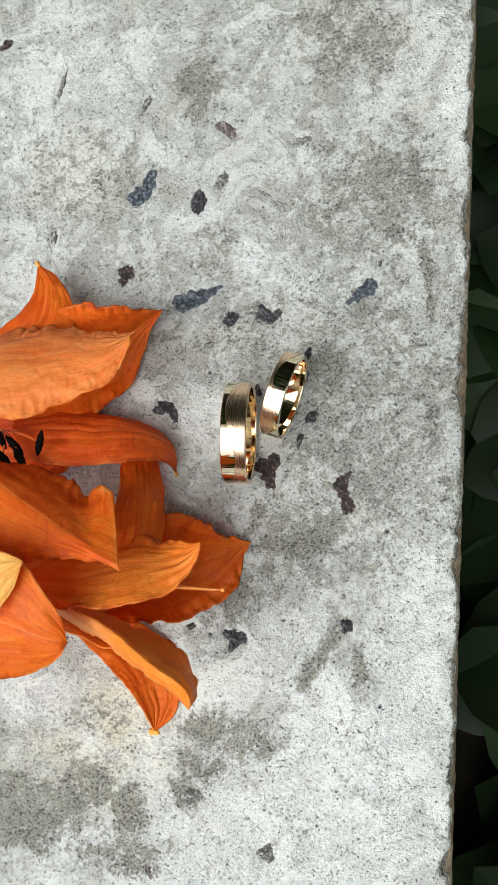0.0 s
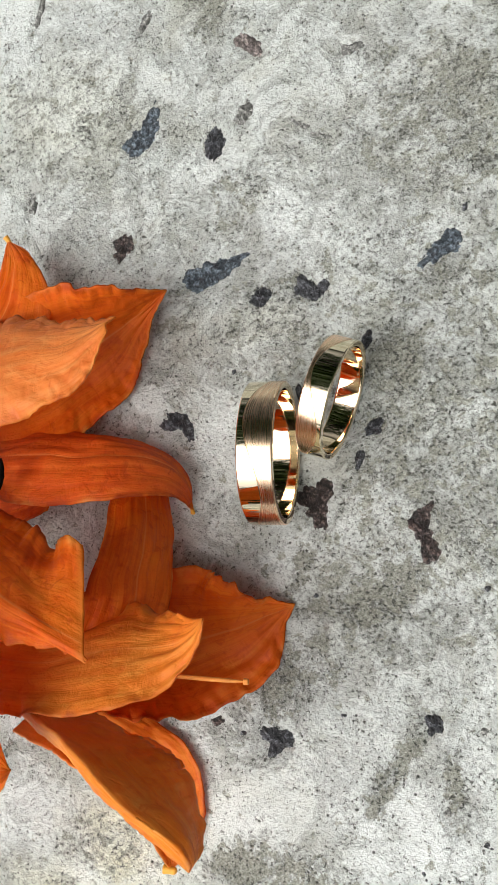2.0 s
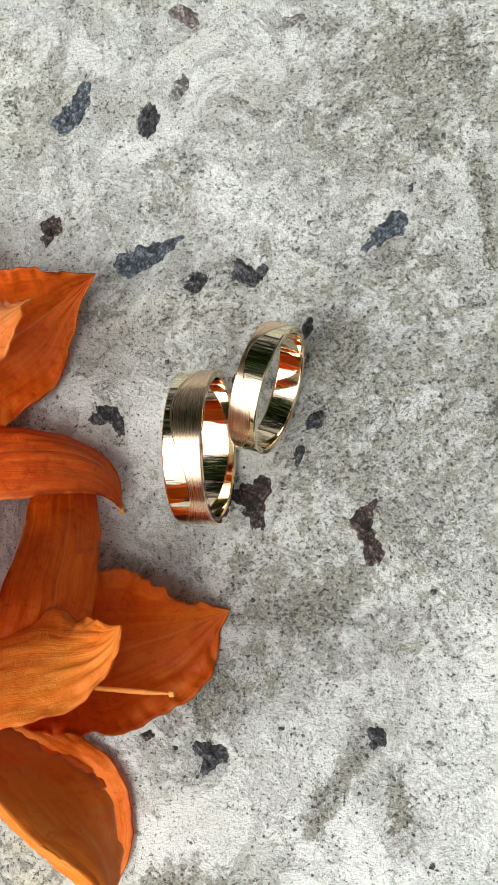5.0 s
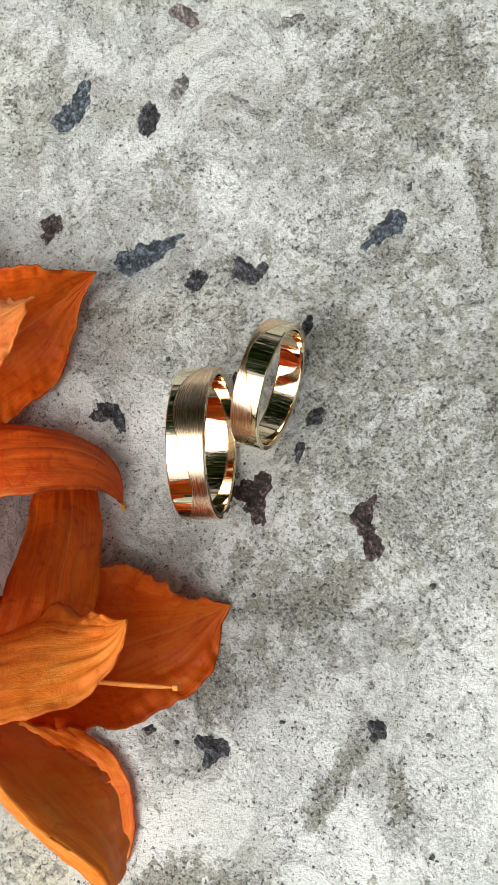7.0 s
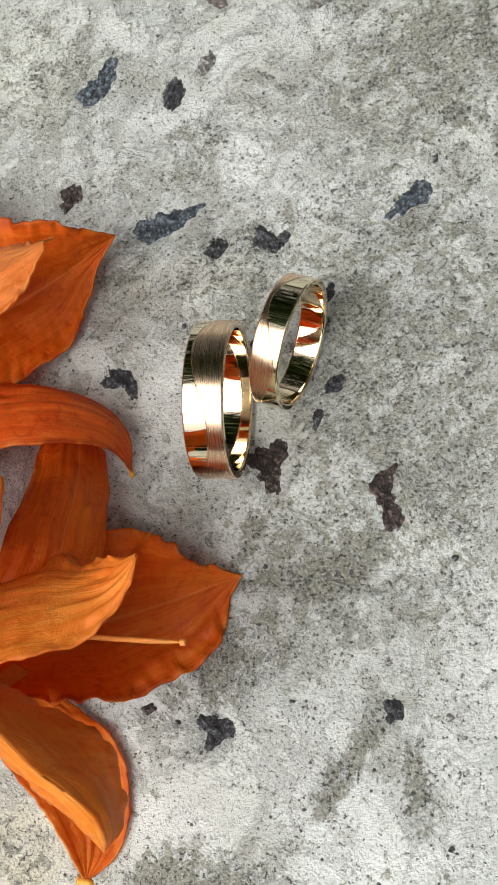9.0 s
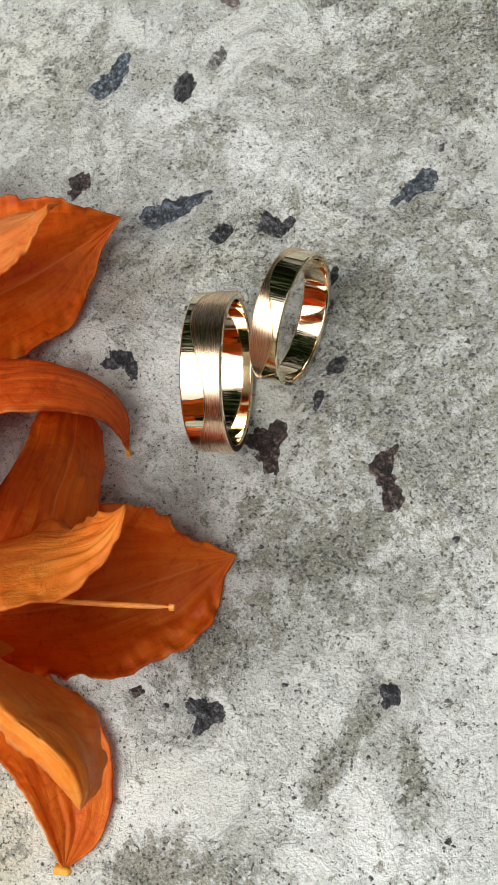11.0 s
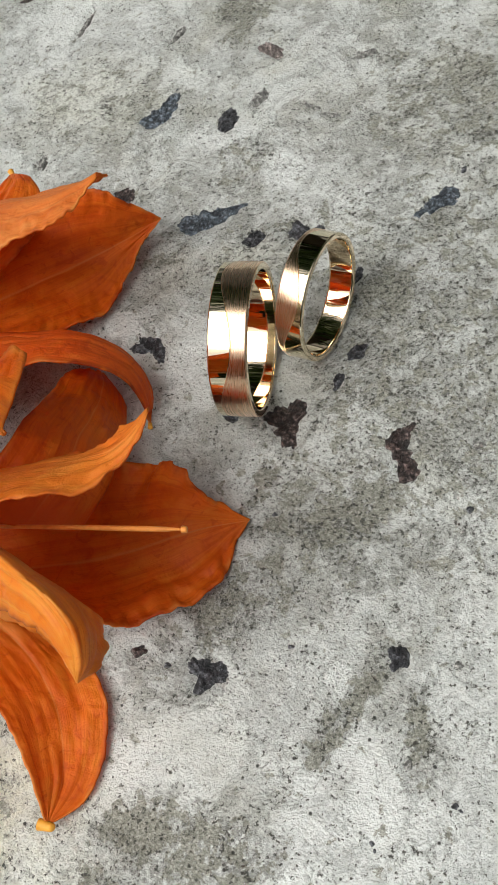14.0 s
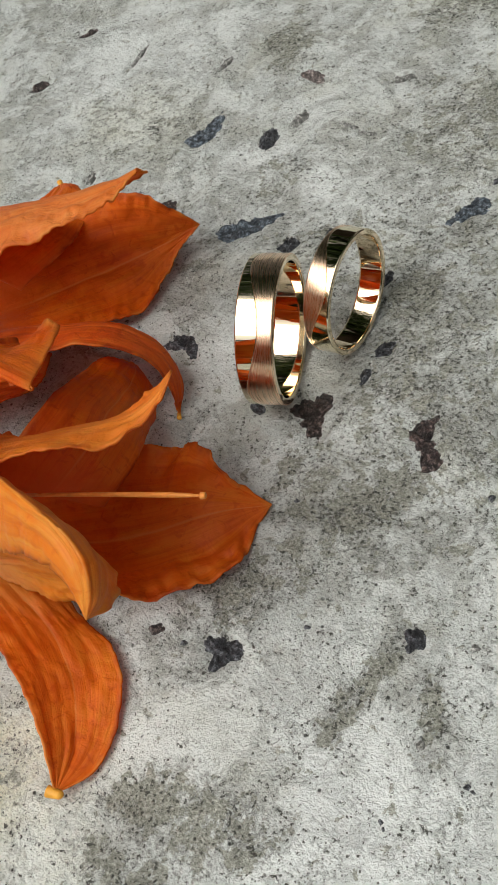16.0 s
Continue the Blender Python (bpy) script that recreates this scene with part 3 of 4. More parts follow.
def ground():
    rs = [0, 0.5, 1, 1.5, 2.5, 4, 8, 20, 60, 300, 2000]
    verts, faces = [(0, 0, GROUND_Z)], []
    for r in rs[1:]:
        for i in range(48):
            a = 2 * math.pi * i / 48
            x, y = r * math.cos(a), r * math.sin(a)
            verts.append((x, y, GROUND_Z - (0.004 + 0.02 * abs(noise.noise(Vector((x * 2, y * 2, 0)))) if r > 0.4 else 0)))
    for i in range(48):
        faces.append((0, 1 + i, 1 + (i + 1) % 48))
    for k in range(len(rs) - 2):
        for i in range(48):
            j = (i + 1) % 48
            a, b = 1 + k * 48, 1 + (k + 1) * 48
            faces.append((a + i, b + i, b + j, a + j))
    return tagged(mesh_object("ground", verts, faces, SOIL), "bare soil, its colour darkened for deep shade", "ground", kind="structure")


ground()


def leaf_cloud(spots, size, seed, flat=0.6, shape=(0.0, 0.42, 0.5, 0.3, 0.0)):
    """Broad pointed leaves, folded along the midrib, one at each spot."""
    rnd = random.Random(seed)
    verts, faces = [], []
    for c in spots:
        s = size * rnd.uniform(0.6, 1.3)
        m = Matrix.Translation(c) @ Euler((rnd.gauss(0, flat), rnd.gauss(0, flat), rnd.uniform(0, 6.3))).to_matrix().to_4x4()
        b = len(verts)
        n = len(shape)
        for k, w in enumerate(shape):
            u = k / (n - 1)
            droop = -0.25 * u * u * s
            for v in (-1, 0, 1):
                verts.append(m @ Vector((w * s * v, (u - 0.4) * s, droop + 0.12 * s * abs(v) * w * 2)))
        for k in range(n - 1):
            for v in range(2):
                i = b + k * 3 + v
                faces.append((i, i + 1, i + 4, i + 3))
    return verts, faces


# leaf colour already holds the shade down beside the block
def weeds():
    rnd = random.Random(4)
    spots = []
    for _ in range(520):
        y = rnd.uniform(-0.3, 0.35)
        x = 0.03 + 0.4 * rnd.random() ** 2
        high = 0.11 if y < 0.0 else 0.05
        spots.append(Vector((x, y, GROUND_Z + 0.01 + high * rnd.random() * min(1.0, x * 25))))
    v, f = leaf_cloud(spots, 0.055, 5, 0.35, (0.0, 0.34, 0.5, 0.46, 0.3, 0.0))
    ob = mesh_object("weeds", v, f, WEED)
    return tagged(ob, "low leafy green weeds, their colour darkened for shade", "weeds", kind="stuff")


weeds()


def tree(x, y, height, radius, seed):
    rnd = random.Random(seed)
    thing = new("tree")
    thing.matrix_world = pose(x, y, GROUND_Z)
    verts, faces = [], []

    def limb(a, b, ra, rb):
        base, ax = len(verts), (b - a).normalized()
        sx = ax.orthogonal().normalized()
        sy = ax.cross(sx)
        for k in range(5):
            u = k / 4
            p = a.lerp(b, u) + sx * 0.05 * (b - a).length * math.sin(3 * u + seed)
            for i in range(8):
                t = i * math.pi / 4
                verts.append(p + (sx * math.cos(t) + sy * math.sin(t)) * (ra + (rb - ra) * u))
        for k in range(4):
            for i in range(8):
                j = (i + 1) % 8
                faces.append((base + k * 8 + i, base + k * 8 + j, base + k * 8 + 8 + j, base + k * 8 + 8 + i))

    top = Vector((0, 0, height * 0.75))
    limb(Vector((0, 0, -0.05)), top, 0.02 * height + 0.03, 0.008 * height)
    centres = []
    for i in range(16):
        a = i * 2.4
        end = Vector((math.cos(a) * radius * rnd.uniform(0.4, 0.85), math.sin(a) * radius * rnd.uniform(0.4, 0.85), height * rnd.uniform(0.18, 0.98)))
        limb(top * rnd.uniform(0.3, 0.9), end, 0.009 * height, 0.003 * height)
        centres.append(end)
    trunk = mesh_object("trunk", verts, faces, BARK)
    trunk.parent = thing
    spots = []
    for c in centres:
        for _ in range(620):
            d = Vector((rnd.gauss(0, 1), rnd.gauss(0, 1), rnd.gauss(0, 0.8)))
            spots.append(c + d * radius * 0.26)
    v, f = leaf_cloud([s for s in spots if s.z > 0.1], 0.13, seed, 0.8, (0.0, 0.4, 0.3, 0.0))
    crown = mesh_object("crown", v, f, CROWN)
    crown.parent = thing
    tagged(thing, "leafy green garden tree standing behind the block", "tree")


for spec in ((-0.6, 3.0, 7.4, 2.0, 1), (1.5, 2.8, 6.4, 1.8, 2), (3.4, 1.4, 3.4, 1.2, 3), (-2.6, 2.4, 6.0, 1.8, 4), (-3.4, 0.3, 2.0, 0.9, 5), (0.9, -3.4, 2.4, 1.1, 6), (-1.4, -3.6, 2.2, 1.0, 7), (0.4, 4.4, 8.5, 2.2, 8)):
    tree(*spec)


# ---- the two bands ----
def band(cx, cy, radius, width, thick, azimuth, lean, mid, swing, peak, left_mat, right_mat, label):
    """A flat band standing on its edge. A wavy groove divides its outside into two finishes."""
    thing = empty("wedding_ring", cx, cy, 0)
    cz = radius * math.cos(radians(lean)) + width / 2 * abs(math.sin(radians(lean)))
    place = pose(cx * U, cy * U, cz * U) @ Euler((0, 0, radians(azimuth))).to_matrix().to_4x4() @ Euler((0, radians(-lean), 0)).to_matrix().to_4x4()
    segs = 192

    def ribbon(name, profile, material, lab=""):
        """profile(a): list of (offset along the axis, radius) for the angle a; closed where the ends meet."""
        verts, faces, uvs = [], [], []
        n = len(profile(0.0))
        for i in range(segs):
            a = 2 * math.pi * i / segs
            for k, (s, r) in enumerate(profile(a)):
                verts.append(place @ Vector((s * U, r * math.cos(a) * U, r * math.sin(a) * U)))
        for i in range(segs):
            j = (i + 1) % segs
            for k in range(n - 1):
                faces.append((i * n + k, j * n + k, j * n + k + 1, i * n + k + 1))
                uvs += [(i / segs, profile(0)[k][0] / width), ((i + 1) / segs, profile(0)[k][0] / width),
                        ((i + 1) / segs, profile(0)[k + 1][0] / width), (i / segs, profile(0)[k + 1][0] / width)]
        ob = mesh_object(name, verts, faces, material, thing, lab)
        layer = ob.data.uv_layers.new(name="UVMap")
        layer.data.foreach_set("uv", [c for uv in uvs for c in uv])
        return ob

    h, ri, b = width / 2, radius - thick, 0.018

    def groove(a):
        return width * (mid + swing * math.cos(3 * (a - radians(peak))))

    g, d = 0.006, 0.012
    flat = (0.02, 0.06, 0.3, 0.5, 0.7, 0.94, 0.98, 1.0)   # close rows at both ends keep the face flat up to its borders
    names = {SATIN: "satin brushed gold face", PALE_GOLD: "mirror polished gold face"}

    def left(a):
        e = groove(a) - g
        return [(-h, radius - b), (-h + b * 0.12, radius - b * 0.6), (-h + b * 0.4, radius - b * 0.25), (-h + b, radius)] + [(-h + b + (e + h - b) * q, radius) for q in flat] + [(groove(a), radius - d)]

    def right(a):
        e = groove(a) + g
        return [(groove(a), radius - d), (e, radius)] + [(e + (h - b - e) * q, radius) for q in flat] + [(h - b * 0.4, radius - b * 0.25), (h - b * 0.12, radius - b * 0.6), (h, radius - b)]

    ribbon("outer_face", left, left_mat, names[left_mat])
    ribbon("outer_face", right, right_mat, names[right_mat])
    ribbon("inner_band", lambda a: [(h, radius - b), (h, radius - b * 1.3), (h, ri + b * 1.4), (h, ri + b), (h - b * 0.4, ri + b * 0.3), (h - b * 1.4, ri), (h - b * 1.8, ri), (0, ri - 0.006), (-h + b * 1.8, ri), (-h + b * 1.4, ri), (-h + b * 0.4, ri + b * 0.3), (-h, ri + b), (-h, ri + b * 1.4), (-h, radius - b * 1.3), (-h, radius - b)], GOLD, "mirror polished gold inside")
    return tagged(thing, label, "ring", "pair of rings")


band(-3.13, 1.99, 0.97, 0.47, 0.10, -2.1, -3.1, -0.11, 0.22, 128, PALE_GOLD, SATIN, "wide gold wedding ring, half polished half brushed, standing on edge")
band(-2.287, 2.72, 0.83, 0.36, 0.085, -18.9, 1.9, -0.02, 0.34, 132, SATIN, PALE_GOLD, "smaller gold wedding ring, half brushed half polished, standing on edge")


# ---- the lilies ----
def glide(points, n):
    """n + 1 places along a smooth curve through the points."""
    p = np.array(points, float)
    d = np.r_[0, np.cumsum(np.linalg.norm(np.diff(p, axis=0), axis=1))]
    d /= d[-1]
    t = np.gradient(p, d, axis=0)
    out = []
    for u in np.linspace(0, 1, n + 1):
        k = min(len(p) - 2, int(np.searchsorted(d, u, "right")) - 1)
        h = d[k + 1] - d[k]
        x = (u - d[k]) / h
        out.append(p[k] * (2 * x ** 3 - 3 * x * x + 1) + t[k] * h * (x ** 3 - 2 * x * x + x) + p[k + 1] * (3 * x * x - 2 * x ** 3) + t[k + 1] * h * (x ** 3 - x * x))
    return np.array(out)


def petal(parent, one, other, rib, bulge=0.0, crease=0.0, ruffle=0.06, seed=1, material=None, label="", nub=None, veins=1.0):
    """A tepal spanned between its two rims and its midrib, each a curve from the base to the tip.
    Without a midrib the blade arches by bulge. crease sharpens the fold along the midrib, ruffle waves the rims."""
    nu, nv = 120, 44
    a, b = glide(one, nu), glide(other, nu)
    if rib is None:
        along = np.gradient((a + b) / 2, axis=0)
        up = np.cross(b - a, along)
        up /= np.linalg.norm(up, axis=1)[:, None] + 1e-9
        up *= np.where(up[:, 2] < 0, -1, 1)[:, None]
        m = (a + b) / 2 + up * bulge * np.linalg.norm(b - a, axis=1)[:, None]
    else:
        m = glide(rib, nu)
    v = np.linspace(-1, 1, nv + 1)[None, :, None]
    A, B, M = a[:, None], b[:, None], m[:, None]
    smooth = A * v * (v - 1) / 2 + M * (1 - v * v) + B * v * (v + 1) / 2
    sharp = np.where(v < 0, M + (A - M) * -v, M + (B - M) * v)
    grid = smooth * (1 - crease) + sharp * crease
    du, dv = np.gradient(grid, axis=0), np.gradient(grid, axis=1)
    n = np.cross(du, dv)
    n /= np.linalg.norm(n, axis=2)[:, :, None] + 1e-9
    if n[nu // 2, nv // 2, 2] < 0:
        n = -n
    side = dv / (np.linalg.norm(dv, axis=2)[:, :, None] + 1e-9)
    wide = np.minimum(1.0, np.linalg.norm(b - a, axis=1) / 0.7)
    verts, faces, uvs = [], [], []
    for i in range(nu + 1):
        u = i / nu
        for j in range(nv + 1):
            w = 2 * j / nv - 1
            rim = abs(w)
            edge = 3.0 if w > 0 else 0.0
            q = Vector((u * 4.2, w * 0.5 + edge, seed * 5.3))
            wave = noise.noise(q * 1.4) + 0.7 * noise.noise(q * 3.1) + 0.5 * noise.noise(q * 7.0) + 0.35 * noise.noise(q * 13.0)
            lift = ruffle * rim ** 3 * wave
            # long parallel ridges, broad dents and small creases
            bend = 1.6 * noise.noise(Vector((u * 2.5, w * 1.5, seed + 20)))
            lift += veins * (0.007 * math.sin(w * 17 + bend * 2 + seed) + 0.008 * noise.noise(Vector((u * 2.5, w * 13 + bend, seed + 4)))) * (1 - 0.5 * u)
            lift += 0.05 * noise.noise(Vector((u * 3.3, w * 1.8, seed + 9))) + 0.026 * noise.noise(Vector((u * 7, w * 5, seed + 3))) + 0.012 * noise.noise(Vector((u * 17, w * 9, seed + 6)))
            lift -= 0.022 * math.exp(-(w / 0.06) ** 2) * (1 - u)
            frill = noise.noise(Vector((u * 9, edge, seed * 2.7))) + 0.6 * noise.noise(Vector((u * 23, edge, seed * 4.1))) + 0.15 * noise.noise(Vector((u * 50, edge, seed * 1.1)))
            out = (0.012 + 0.3 * ruffle) * rim ** 4 * frill * (1 if w > 0 else -1)
            pos = grid[i, j] + (n[i, j] * lift + side[i, j] * out) * wide[i] * min(1.0, 0.3 + u * 3)
            verts.append(Vector((pos[0], pos[1], max(pos[2], 0.03))) * U)
            uvs.append((u, (w + 1) / 2))
    for i in range(nu):
        for j in range(nv):
            k = i * (nv + 1) + j
            faces.append((k, k + 1, k + nv + 2, k + nv + 1))
    ob = mesh_object("petal", verts, faces, material or PETAL, parent, label)
    layer = ob.data.uv_layers.new(name="UVMap")
    layer.data.foreach_set("uv", [c for f in faces for k in f for c in uvs[k]])
    thick = ob.modifiers.new("thickness", "SOLIDIFY")
    thick.thickness, thick.offset = 0.024 * U, 0
    if nub:
        e, d = Vector(one[-1]), Vector(nub)
        rod("tip", (e - d * 0.4, e + d * 0.2, e + d * 0.5 + Vector((0, 0, 0.03))), 0.2 * d.length, 0.3 * d.length, NUB, ob, "small yellow curled tip")
    return ob


def rod(name, pts, r0, r1, material, parent, label=""):
    p = [Vector(q) for q in pts]
    verts, faces, n, m = [], [], 16, 10
    for i in range(n + 1):
        u = i / n
        c = p[0] * (1 - u) ** 2 + p[1] * 2 * u * (1 - u) + p[2] * u * u
        t = ((p[1] - p[0]) * (1 - u) + (p[2] - p[1]) * u).normalized()
        sx = t.orthogonal().normalized()
        sy = t.cross(sx)
        end = math.sqrt(max(0.08, 1 - max(0.0, abs(2 * u - 1) - 0.7) ** 2 / 0.09))
        for k in range(m):
            a = 2 * math.pi * k / m
            verts.append((c + (sx * math.cos(a) + sy * math.sin(a)) * (r0 + (r1 - r0) * u) * end) * U)
    for i in range(n):
        for k in range(m):
            j = (k + 1) % m
            faces.append((i * m + k, i * m + j, i * m + m + j, i * m + m + k))
    faces += [tuple(range(m))[::-1], tuple(range(n * m, n * m + m))]
    return mesh_object(name, verts, faces, material, parent, label)


def stamen(parent, a, b, c, turn, seed):
    """A thin filament from a to c that carries a dark, dusty anther."""
    f = rod("filament", (a, b, c), 0.03, 0.02, THREAD, parent)
    verts, faces = [], []
    d = Vector((math.cos(turn), math.sin(turn), 0.25)).normalized()
    sx = d.orthogonal().normalized()
    sy = d.cross(sx)
    for i in range(15):
        u = i / 14
        r = 0.08 * math.sin(math.pi * min(0.98, max(0.02, u))) ** 0.6
        for k in range(12):
            t = 2 * math.pi * k / 12
            r2 = r * (1 + 0.25 * math.cos(2 * t)) * (1 + 0.2 * noise.noise(Vector((u * 9, t * 2, seed))))
            verts.append((Vector(c) + d * (u - 0.5) * 0.5 + (sx * math.cos(t) + sy * math.sin(t)) * r2) * U)
    for i in range(14):
        for k in range(12):
            j = (k + 1) % 12
            faces.append((i * 12 + k, i * 12 + j, i * 12 + 12 + j, i * 12 + 12 + k))
    mesh_object("anther", verts, faces, ANTHER, parent, "dusty black anther")
    return f


lily_a = tagged(empty("lily_flower", -7.0, 2.2, 0), "wilting orange daylily bloom with ruffled petals lying on concrete", "flower", "cut lilies")
lily_b = tagged(empty("lily_flower", -6.4, -1.0, 0), "orange daylily bloom with open petals and pale pistil, lying on concrete", "flower", "cut lilies")

# upright outer tepal with a yellow tip
petal(lily_a, ((-8.9, 3.6, 1.0), (-8.0, 4.14, 1.1), (-7.6, 4.5, 1.05), (-7.41, 4.9, 0.95), (-7.44, 5.6, 0.6)), ((-7.2, 3.0, 0.9), (-6.5, 4.2, 0.95), (-6.61, 4.77, 0.9), (-6.96, 5.28, 0.8), (-7.44, 5.6, 0.6)), None, 0.12, ruffle=0.03, seed=1, nub=(-0.1, 0.14, -0.02))
# broad lower tepal
petal(lily_a, ((-8.0, 4.0, 0.8), (-6.9, 4.5, 1.1), (-6.04, 4.55, 1.25), (-5.72, 4.48, 1.28), (-5.45, 4.44, 1.18), (-5.1, 4.5, 0.85), (-4.83, 4.58, 0.45)),
      ((-7.6, 1.9, 1.0), (-6.8, 2.0, 0.95), (-6.27, 2.24, 0.75), (-6.08, 2.6, 0.45), (-5.72, 2.89, 0.3), (-5.43, 3.28, 0.2), (-5.29, 3.73, 0.25), (-5.1, 4.2, 0.35), (-4.83, 4.58, 0.45)),
      ((-7.8, 2.9, 0.5), (-6.6, 3.5, 0.45), (-5.8, 3.95, 0.42), (-5.25, 4.3, 0.42), (-4.83, 4.58, 0.45)), crease=0.25, ruffle=0.1, seed=2)
# pale tepal that arches over it and rolls up at its tip
petal(lily_a, ((-8.8, 3.5, 1.2), (-7.5, 4.06, 1.25), (-6.47, 4.06, 1.45), (-5.91, 3.93, 1.7), (-5.36, 3.8, 2.0), (-5.0, 3.73, 2.15), (-4.82, 3.7, 2.25)),
      ((-8.6, 1.95, 2.3), (-7.31, 2.15, 2.45), (-6.76, 2.17, 2.45), (-6.29, 2.38, 2.45), (-5.79, 2.55, 2.45), (-5.28, 2.73, 2.5), (-5.0, 3.12, 2.45), (-4.84, 3.46, 2.5)), None, 0.16, ruffle=0.13, seed=3, material=PETAL_BACK)
# narrow tepal that bends down in a loop
petal(lily_a, ((-7.9, 2.5, 0.5), (-6.59, 2.57, 0.4), (-6.0, 2.45, 0.5), (-5.54, 2.37, 0.53), (-5.19, 2.27, 0.4), (-4.86, 2.06, 0.25), (-4.62, 1.7, 0.15), (-4.6, 1.3, 0.06)),
      ((-7.6, 1.6, 1.0), (-6.5, 1.36, 1.38), (-5.92, 1.35, 1.48), (-5.54, 1.38, 1.55), (-5.24, 1.41, 1.5), (-4.99, 1.45, 1.35), (-4.75, 1.47, 1.1), (-4.62, 1.44, 0.65), (-4.6, 1.3, 0.06)), None, 0.16, ruffle=0.02, seed=4, material=PETAL_RED, veins=1.0, nub=(0.03, -0.12, -0.03))
# large tepal with a ridge and a blunt, torn end
petal(lily_a, ((-8.7, 1.66, 1.5), (-7.64, 1.46, 1.7), (-6.64, 1.28, 1.9), (-6.01, 1.05, 2.1), (-5.7, 0.8, 2.3), (-5.35, 0.85, 2.5), (-5.05, 0.75, 2.62)),
      ((-8.1, -0.4, 2.5), (-7.08, -0.5, 2.85), (-6.45, -0.45, 3.05), (-5.86, -0.36, 3.15), (-5.36, -0.36, 3.18), (-4.72, -0.55, 3.25)),
      ((-8.3, 1.6, 2.3), (-7.11, 0.96, 2.85), (-6.35, 0.5, 3.1), (-5.79, 0.15, 3.2), (-5.26, -0.12, 3.22), (-4.77, -0.36, 3.2)), crease=0.5, ruffle=0.12, seed=5)
# inner tepal under the anthers
petal(lily_a, ((-9.2, 2.7, 0.9), (-7.6, 2.6, 0.6), (-6.6, 2.1, 0.5)), ((-9.2, 0.7, 0.9), (-7.7, 0.9, 0.7), (-6.7, 1.35, 0.6)), None, -0.12, ruffle=0.03, seed=15, material=PETAL_RED)
# steep tepal that reaches under the loop
petal(lily_b, ((-5.9, -0.8, 1.9), (-5.5, -0.3, 2.1), (-5.35, 0.03, 2.1), (-5.34, 0.35, 1.95), (-5.28, 0.66, 1.8), (-5.3, 1.01, 1.55), (-5.4, 1.4, 1.2), (-5.4, 1.85, 0.6)),
      ((-4.9, -0.6, 0.9), (-4.65, 0.0, 0.9), (-4.65, 0.52, 0.75), (-4.71, 0.77, 0.6), (-4.79, 1.02, 0.4), (-4.87, 1.28, 0.25), (-4.98, 1.6, 0.15), (-5.3, 1.95, 0.25)), None, 0.12, ruffle=0.02, seed=6, veins=1.1)
# pale tepal seen on edge from low down
petal(lily_b, ((-8.0, -1.0, 1.6), (-6.4, -1.2, 2.7), (-5.5, -1.2, 2.98), (-4.76, -1.16, 3.0), (-4.17, -1.01, 2.87), (-3.8, -0.76, 2.75), (-3.52, -0.4, 2.8), (-3.43, -0.08, 2.9)),
      ((-8.0, -0.6, 1.2), (-6.5, -0.15, 1.9), (-5.6, -0.25, 1.85), (-5.15, -0.1, 1.62), (-4.7, 0.0, 1.7), (-4.25, -0.03, 2.05), (-3.8, -0.08, 2.5), (-3.43, -0.08, 2.9)), None, 0.07, ruffle=0.13, seed=7, material=PETAL_GOLDEN)
# broad tepal spread flat on the concrete
petal(lily_b, ((-7.0, -0.3, 0.9), (-5.6, 0.35, 0.6), (-4.83, 0.51, 0.55), (-4.48, 0.46, 0.6), (-4.08, 0.29, 0.88), (-3.75, 0.17, 0.92), (-3.52, 0.02, 0.7), (-3.3, -0.03, 0.35), (-3.06, -0.08, 0.08)),
      ((-7.0, -1.5, 0.9), (-5.4, -1.57, 0.7), (-4.88, -1.58, 0.7), (-4.48, -1.64, 0.65), (-4.17, -1.5, 0.45), (-3.8, -1.32, 0.38), (-3.48, -1.16, 0.2), (-3.31, -0.87, 0.05), (-3.24, -0.46, 0.05), (-3.06, -0.08, 0.08)),
      ((-7.0, -0.95, 0.4), (-5.5, -0.8, 0.25), (-4.5, -0.58, 0.22), (-3.7, -0.33, 0.3), (-3.06, -0.08, 0.08)), crease=0.15, ruffle=0.18, seed=8)
# folded tepal: both halves hang from a high ridge
petal(lily_b, ((-6.2, -1.5, 1.8), (-5.24, -1.88, 2.4), (-4.88, -2.01, 2.6), (-4.5, -2.13, 2.9), (-4.21, -2.27, 3.1), (-3.96, -2.42, 3.18), (-3.76, -2.59, 3.15), (-3.59, -2.8, 3.0)),
      ((-5.8, -1.3, 1.3), (-4.8, -1.7, 1.65), (-4.4, -1.78, 1.8), (-4.08, -1.9, 2.0), (-3.75, -2.1, 2.32), (-3.55, -2.35, 2.6), (-3.51, -2.6, 2.8), (-3.59, -2.8, 3.0)),
      ((-6.2, -1.1, 2.4), (-5.17, -1.39, 3.05), (-4.75, -1.56, 3.35), (-4.37, -1.81, 3.52), (-4.06, -2.02, 3.6), (-3.76, -2.2, 3.57), (-3.54, -2.45, 3.42), (-3.52, -2.66, 3.2), (-3.59, -2.8, 3.0)), crease=0.3, ruffle=0.07, seed=9, material=PETAL_FOLD)
# its outer half, rolled in under the ridge
petal(lily_b, ((-6.4, -1.6, 2.0), (-5.3, -1.88, 2.4), (-4.8, -2.02, 2.65), (-4.3, -2.2, 3.0)), ((-6.4, -1.4, 0.9), (-5.3, -1.75, 0.85), (-4.8, -1.85, 1.0), (-4.2, -2.05, 1.5)), None, 0.06, ruffle=0.04, seed=16, material=PETAL_FOLD)
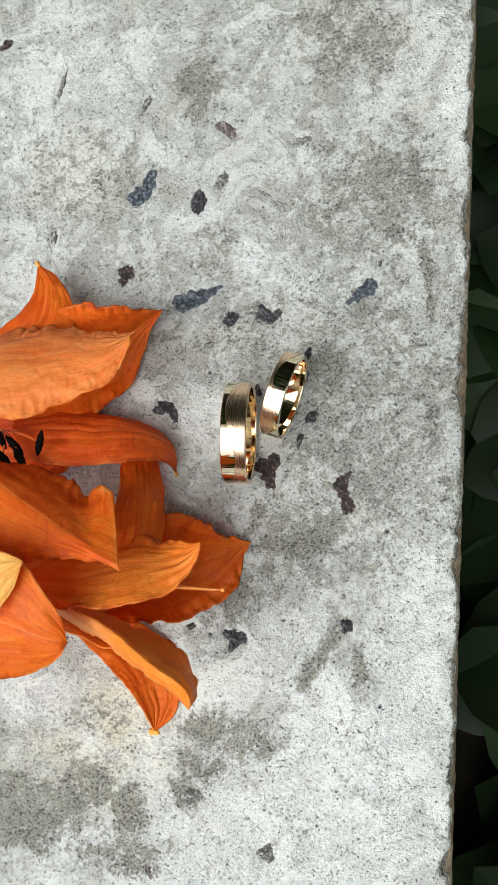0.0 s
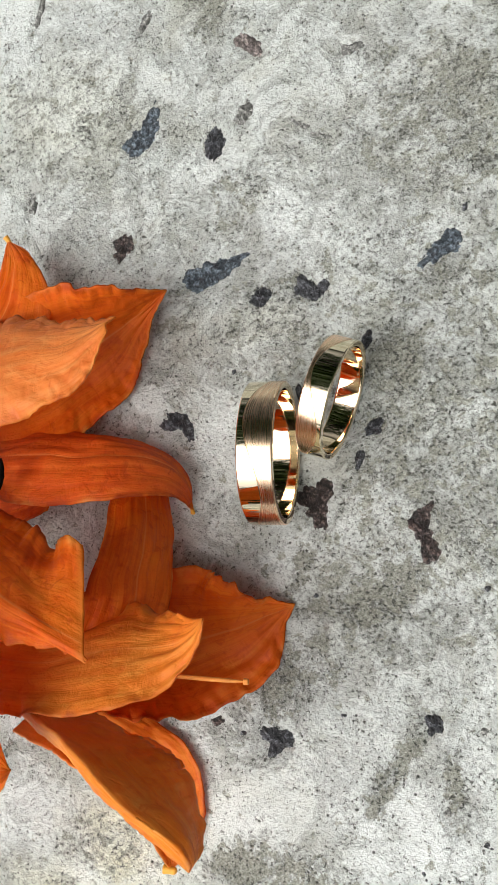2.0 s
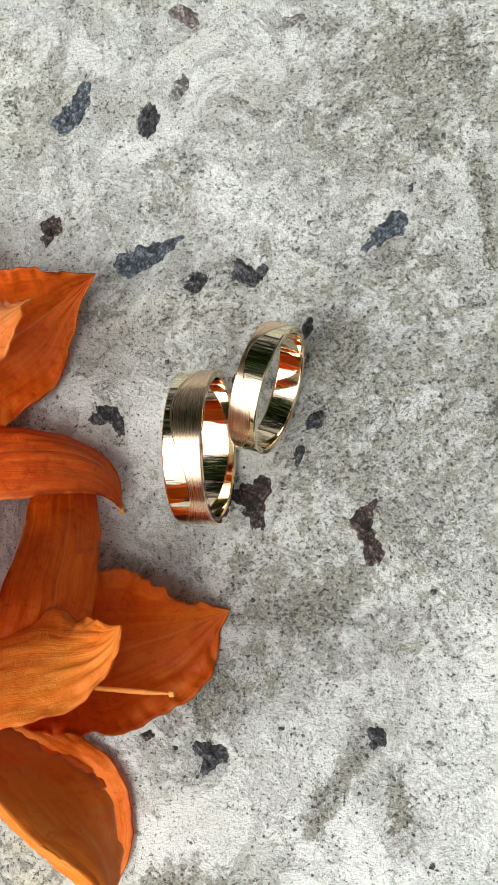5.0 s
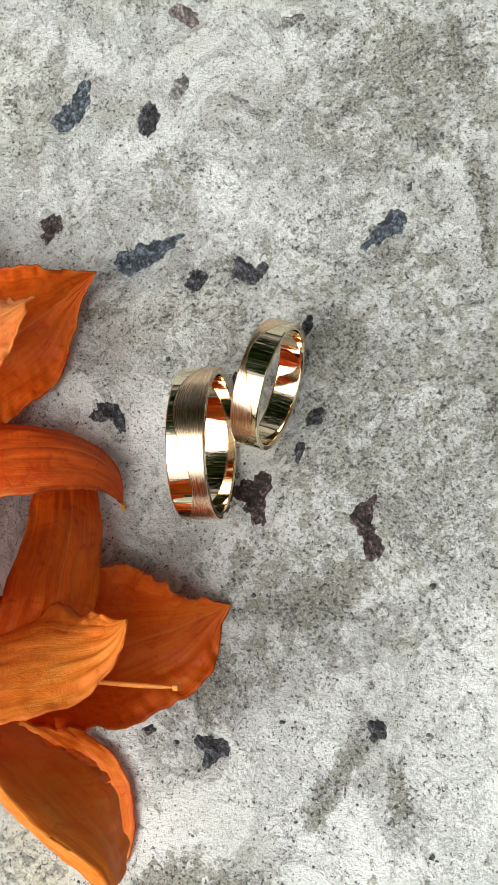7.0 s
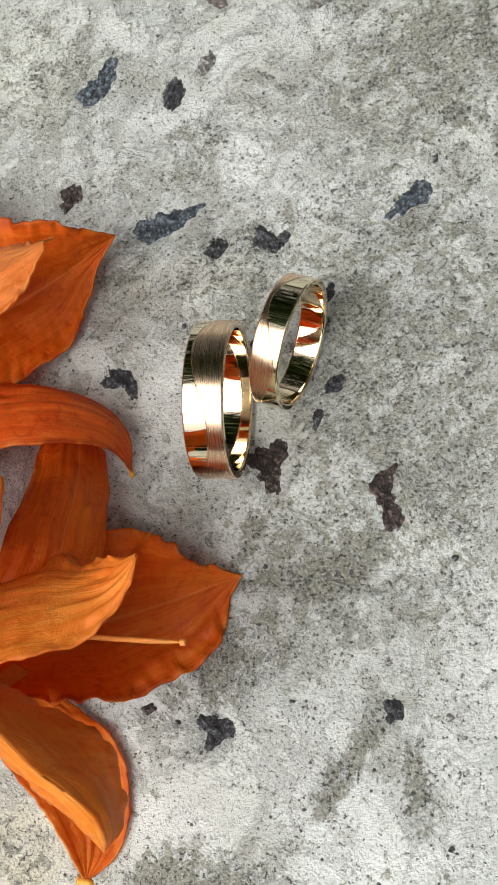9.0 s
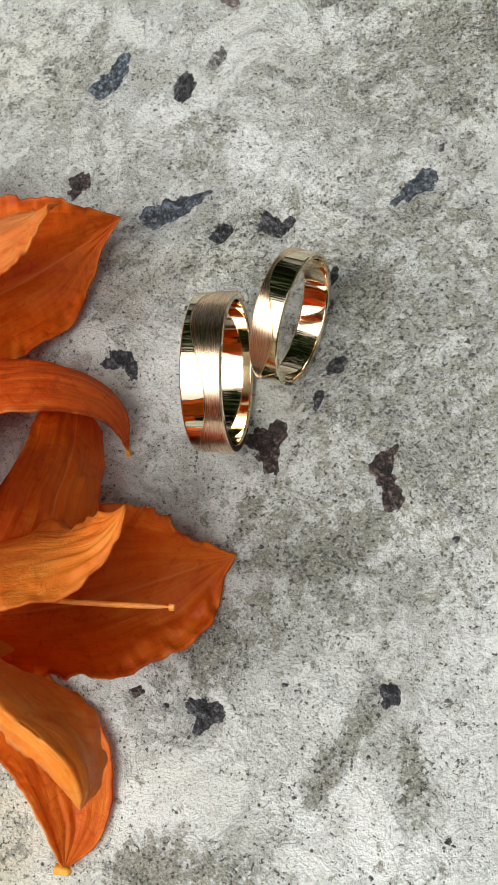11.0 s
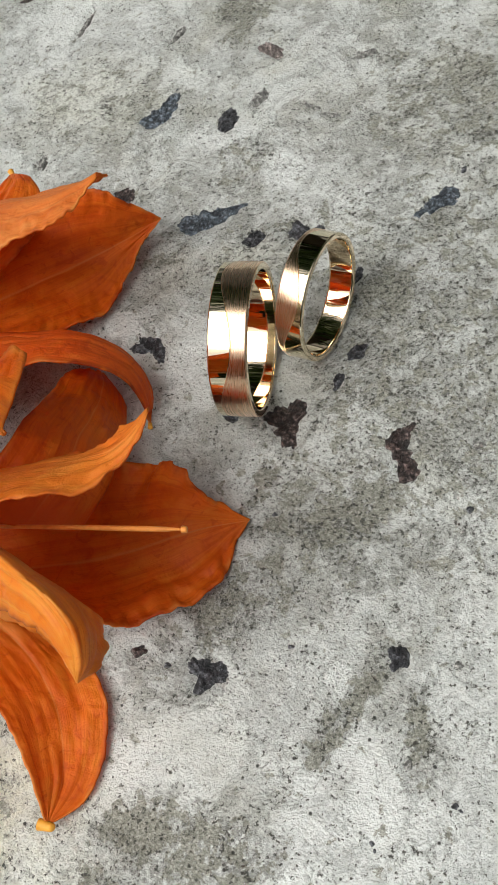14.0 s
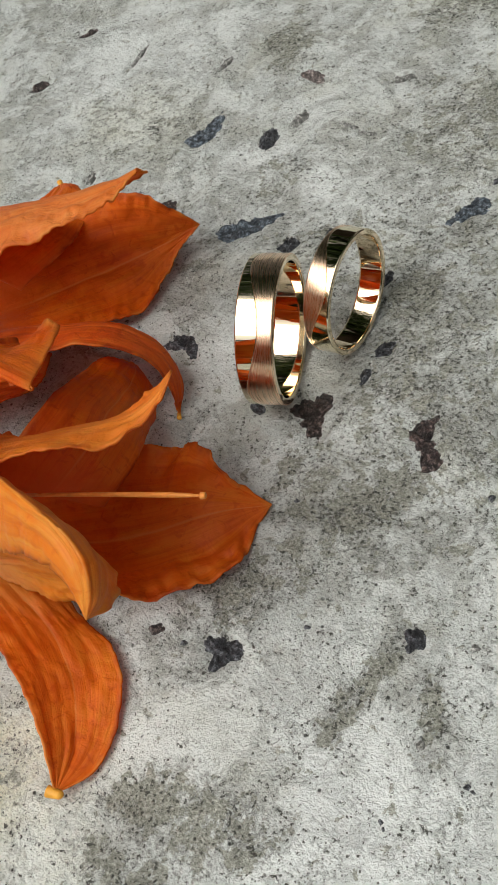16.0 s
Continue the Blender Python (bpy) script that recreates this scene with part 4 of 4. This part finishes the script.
# lowest tepal, cupped, with a yellow tip
petal(lily_b, ((-6.6, -1.5, 1.2), (-5.9, -2.3, 0.8), (-5.58, -2.64, 0.72), (-5.36, -2.92, 0.62), (-5.16, -3.24, 0.52), (-5.0, -3.55, 0.4), (-4.93, -3.78, 0.2)),
      ((-5.9, -1.2, 0.5), (-5.12, -1.78, 0.14), (-4.84, -1.97, 0.12), (-4.6, -2.22, 0.12), (-4.48, -2.51, 0.12), (-4.45, -2.84, 0.08), (-4.48, -3.17, 0.05), (-4.62, -3.52, 0.1), (-4.93, -3.78, 0.2)),
      ((-6.2, -1.4, 0.9), (-5.3, -2.15, 0.38), (-4.98, -2.7, 0.26), (-4.86, -3.25, 0.2), (-4.93, -3.78, 0.2)), ruffle=0.035, seed=10, material=PETAL_YELLOW, veins=0.7, nub=(-0.24, 0.03, -0.02))
# near tepal with a blunt end and its pale throat
petal(lily_b, ((-8.46, -0.09, 3.2), (-7.0, -0.12, 3.8), (-6.11, -0.44, 3.9), (-5.76, -0.89, 3.9), (-5.54, -1.3, 3.75), (-5.51, -1.68, 3.55)),
      ((-8.45, -2.81, 3.0), (-7.21, -2.5, 3.2), (-6.76, -2.36, 3.3), (-6.26, -2.26, 3.3), (-5.75, -2.02, 3.4), (-5.51, -1.7, 3.5)), None, 0.1, ruffle=0.03, seed=11, material=PETAL_YELLOW)
petal(lily_b, ((-8.0, -0.08, 4.0), (-6.85, -0.21, 4.1), (-6.32, -0.25, 4.2), (-6.06, -0.36, 4.15)),
      ((-7.92, -1.82, 4.05), (-6.83, -1.43, 4.1), (-6.43, -1.15, 4.13), (-6.23, -0.88, 4.13), (-6.05, -0.39, 4.15)), None, 0.04, ruffle=0.02, seed=14, material=PETAL_PALE, label="pale yellow petal throat")
rod("pistil", ((-6.4, -0.7, 1.3), (-4.8, -0.88, 1.75), (-3.27, -0.92, 1.81)), 0.02, 0.033, FILAMENT, lily_b, "pale orange pistil")
rod("stigma", ((-3.3, -0.92, 1.81), (-3.27, -0.92, 1.81), (-3.23, -0.92, 1.81)), 0.044, 0.036, FILAMENT, lily_b)
for k, (x, y, z, a) in enumerate(((-6.85, 1.78, 1.7, 1.3), (-7.4, 1.75, 1.6, 2.3), (-7.2, 1.5, 1.8, -0.9), (-7.65, 1.9, 1.7, 2.0), (-7.5, 1.5, 1.9, -0.6))):
    stamen(lily_a, (-8.5, 2.1, 0.9), (-7.6, 2.2, 1.35), (x, y, z), a, k)

# ---- inlaid stones and pits of the block ----
for number, row in enumerate(STONE_PIT_ROWS):
    stone(row, number + 1, block, STONE_LUMPS.get(number, ()))
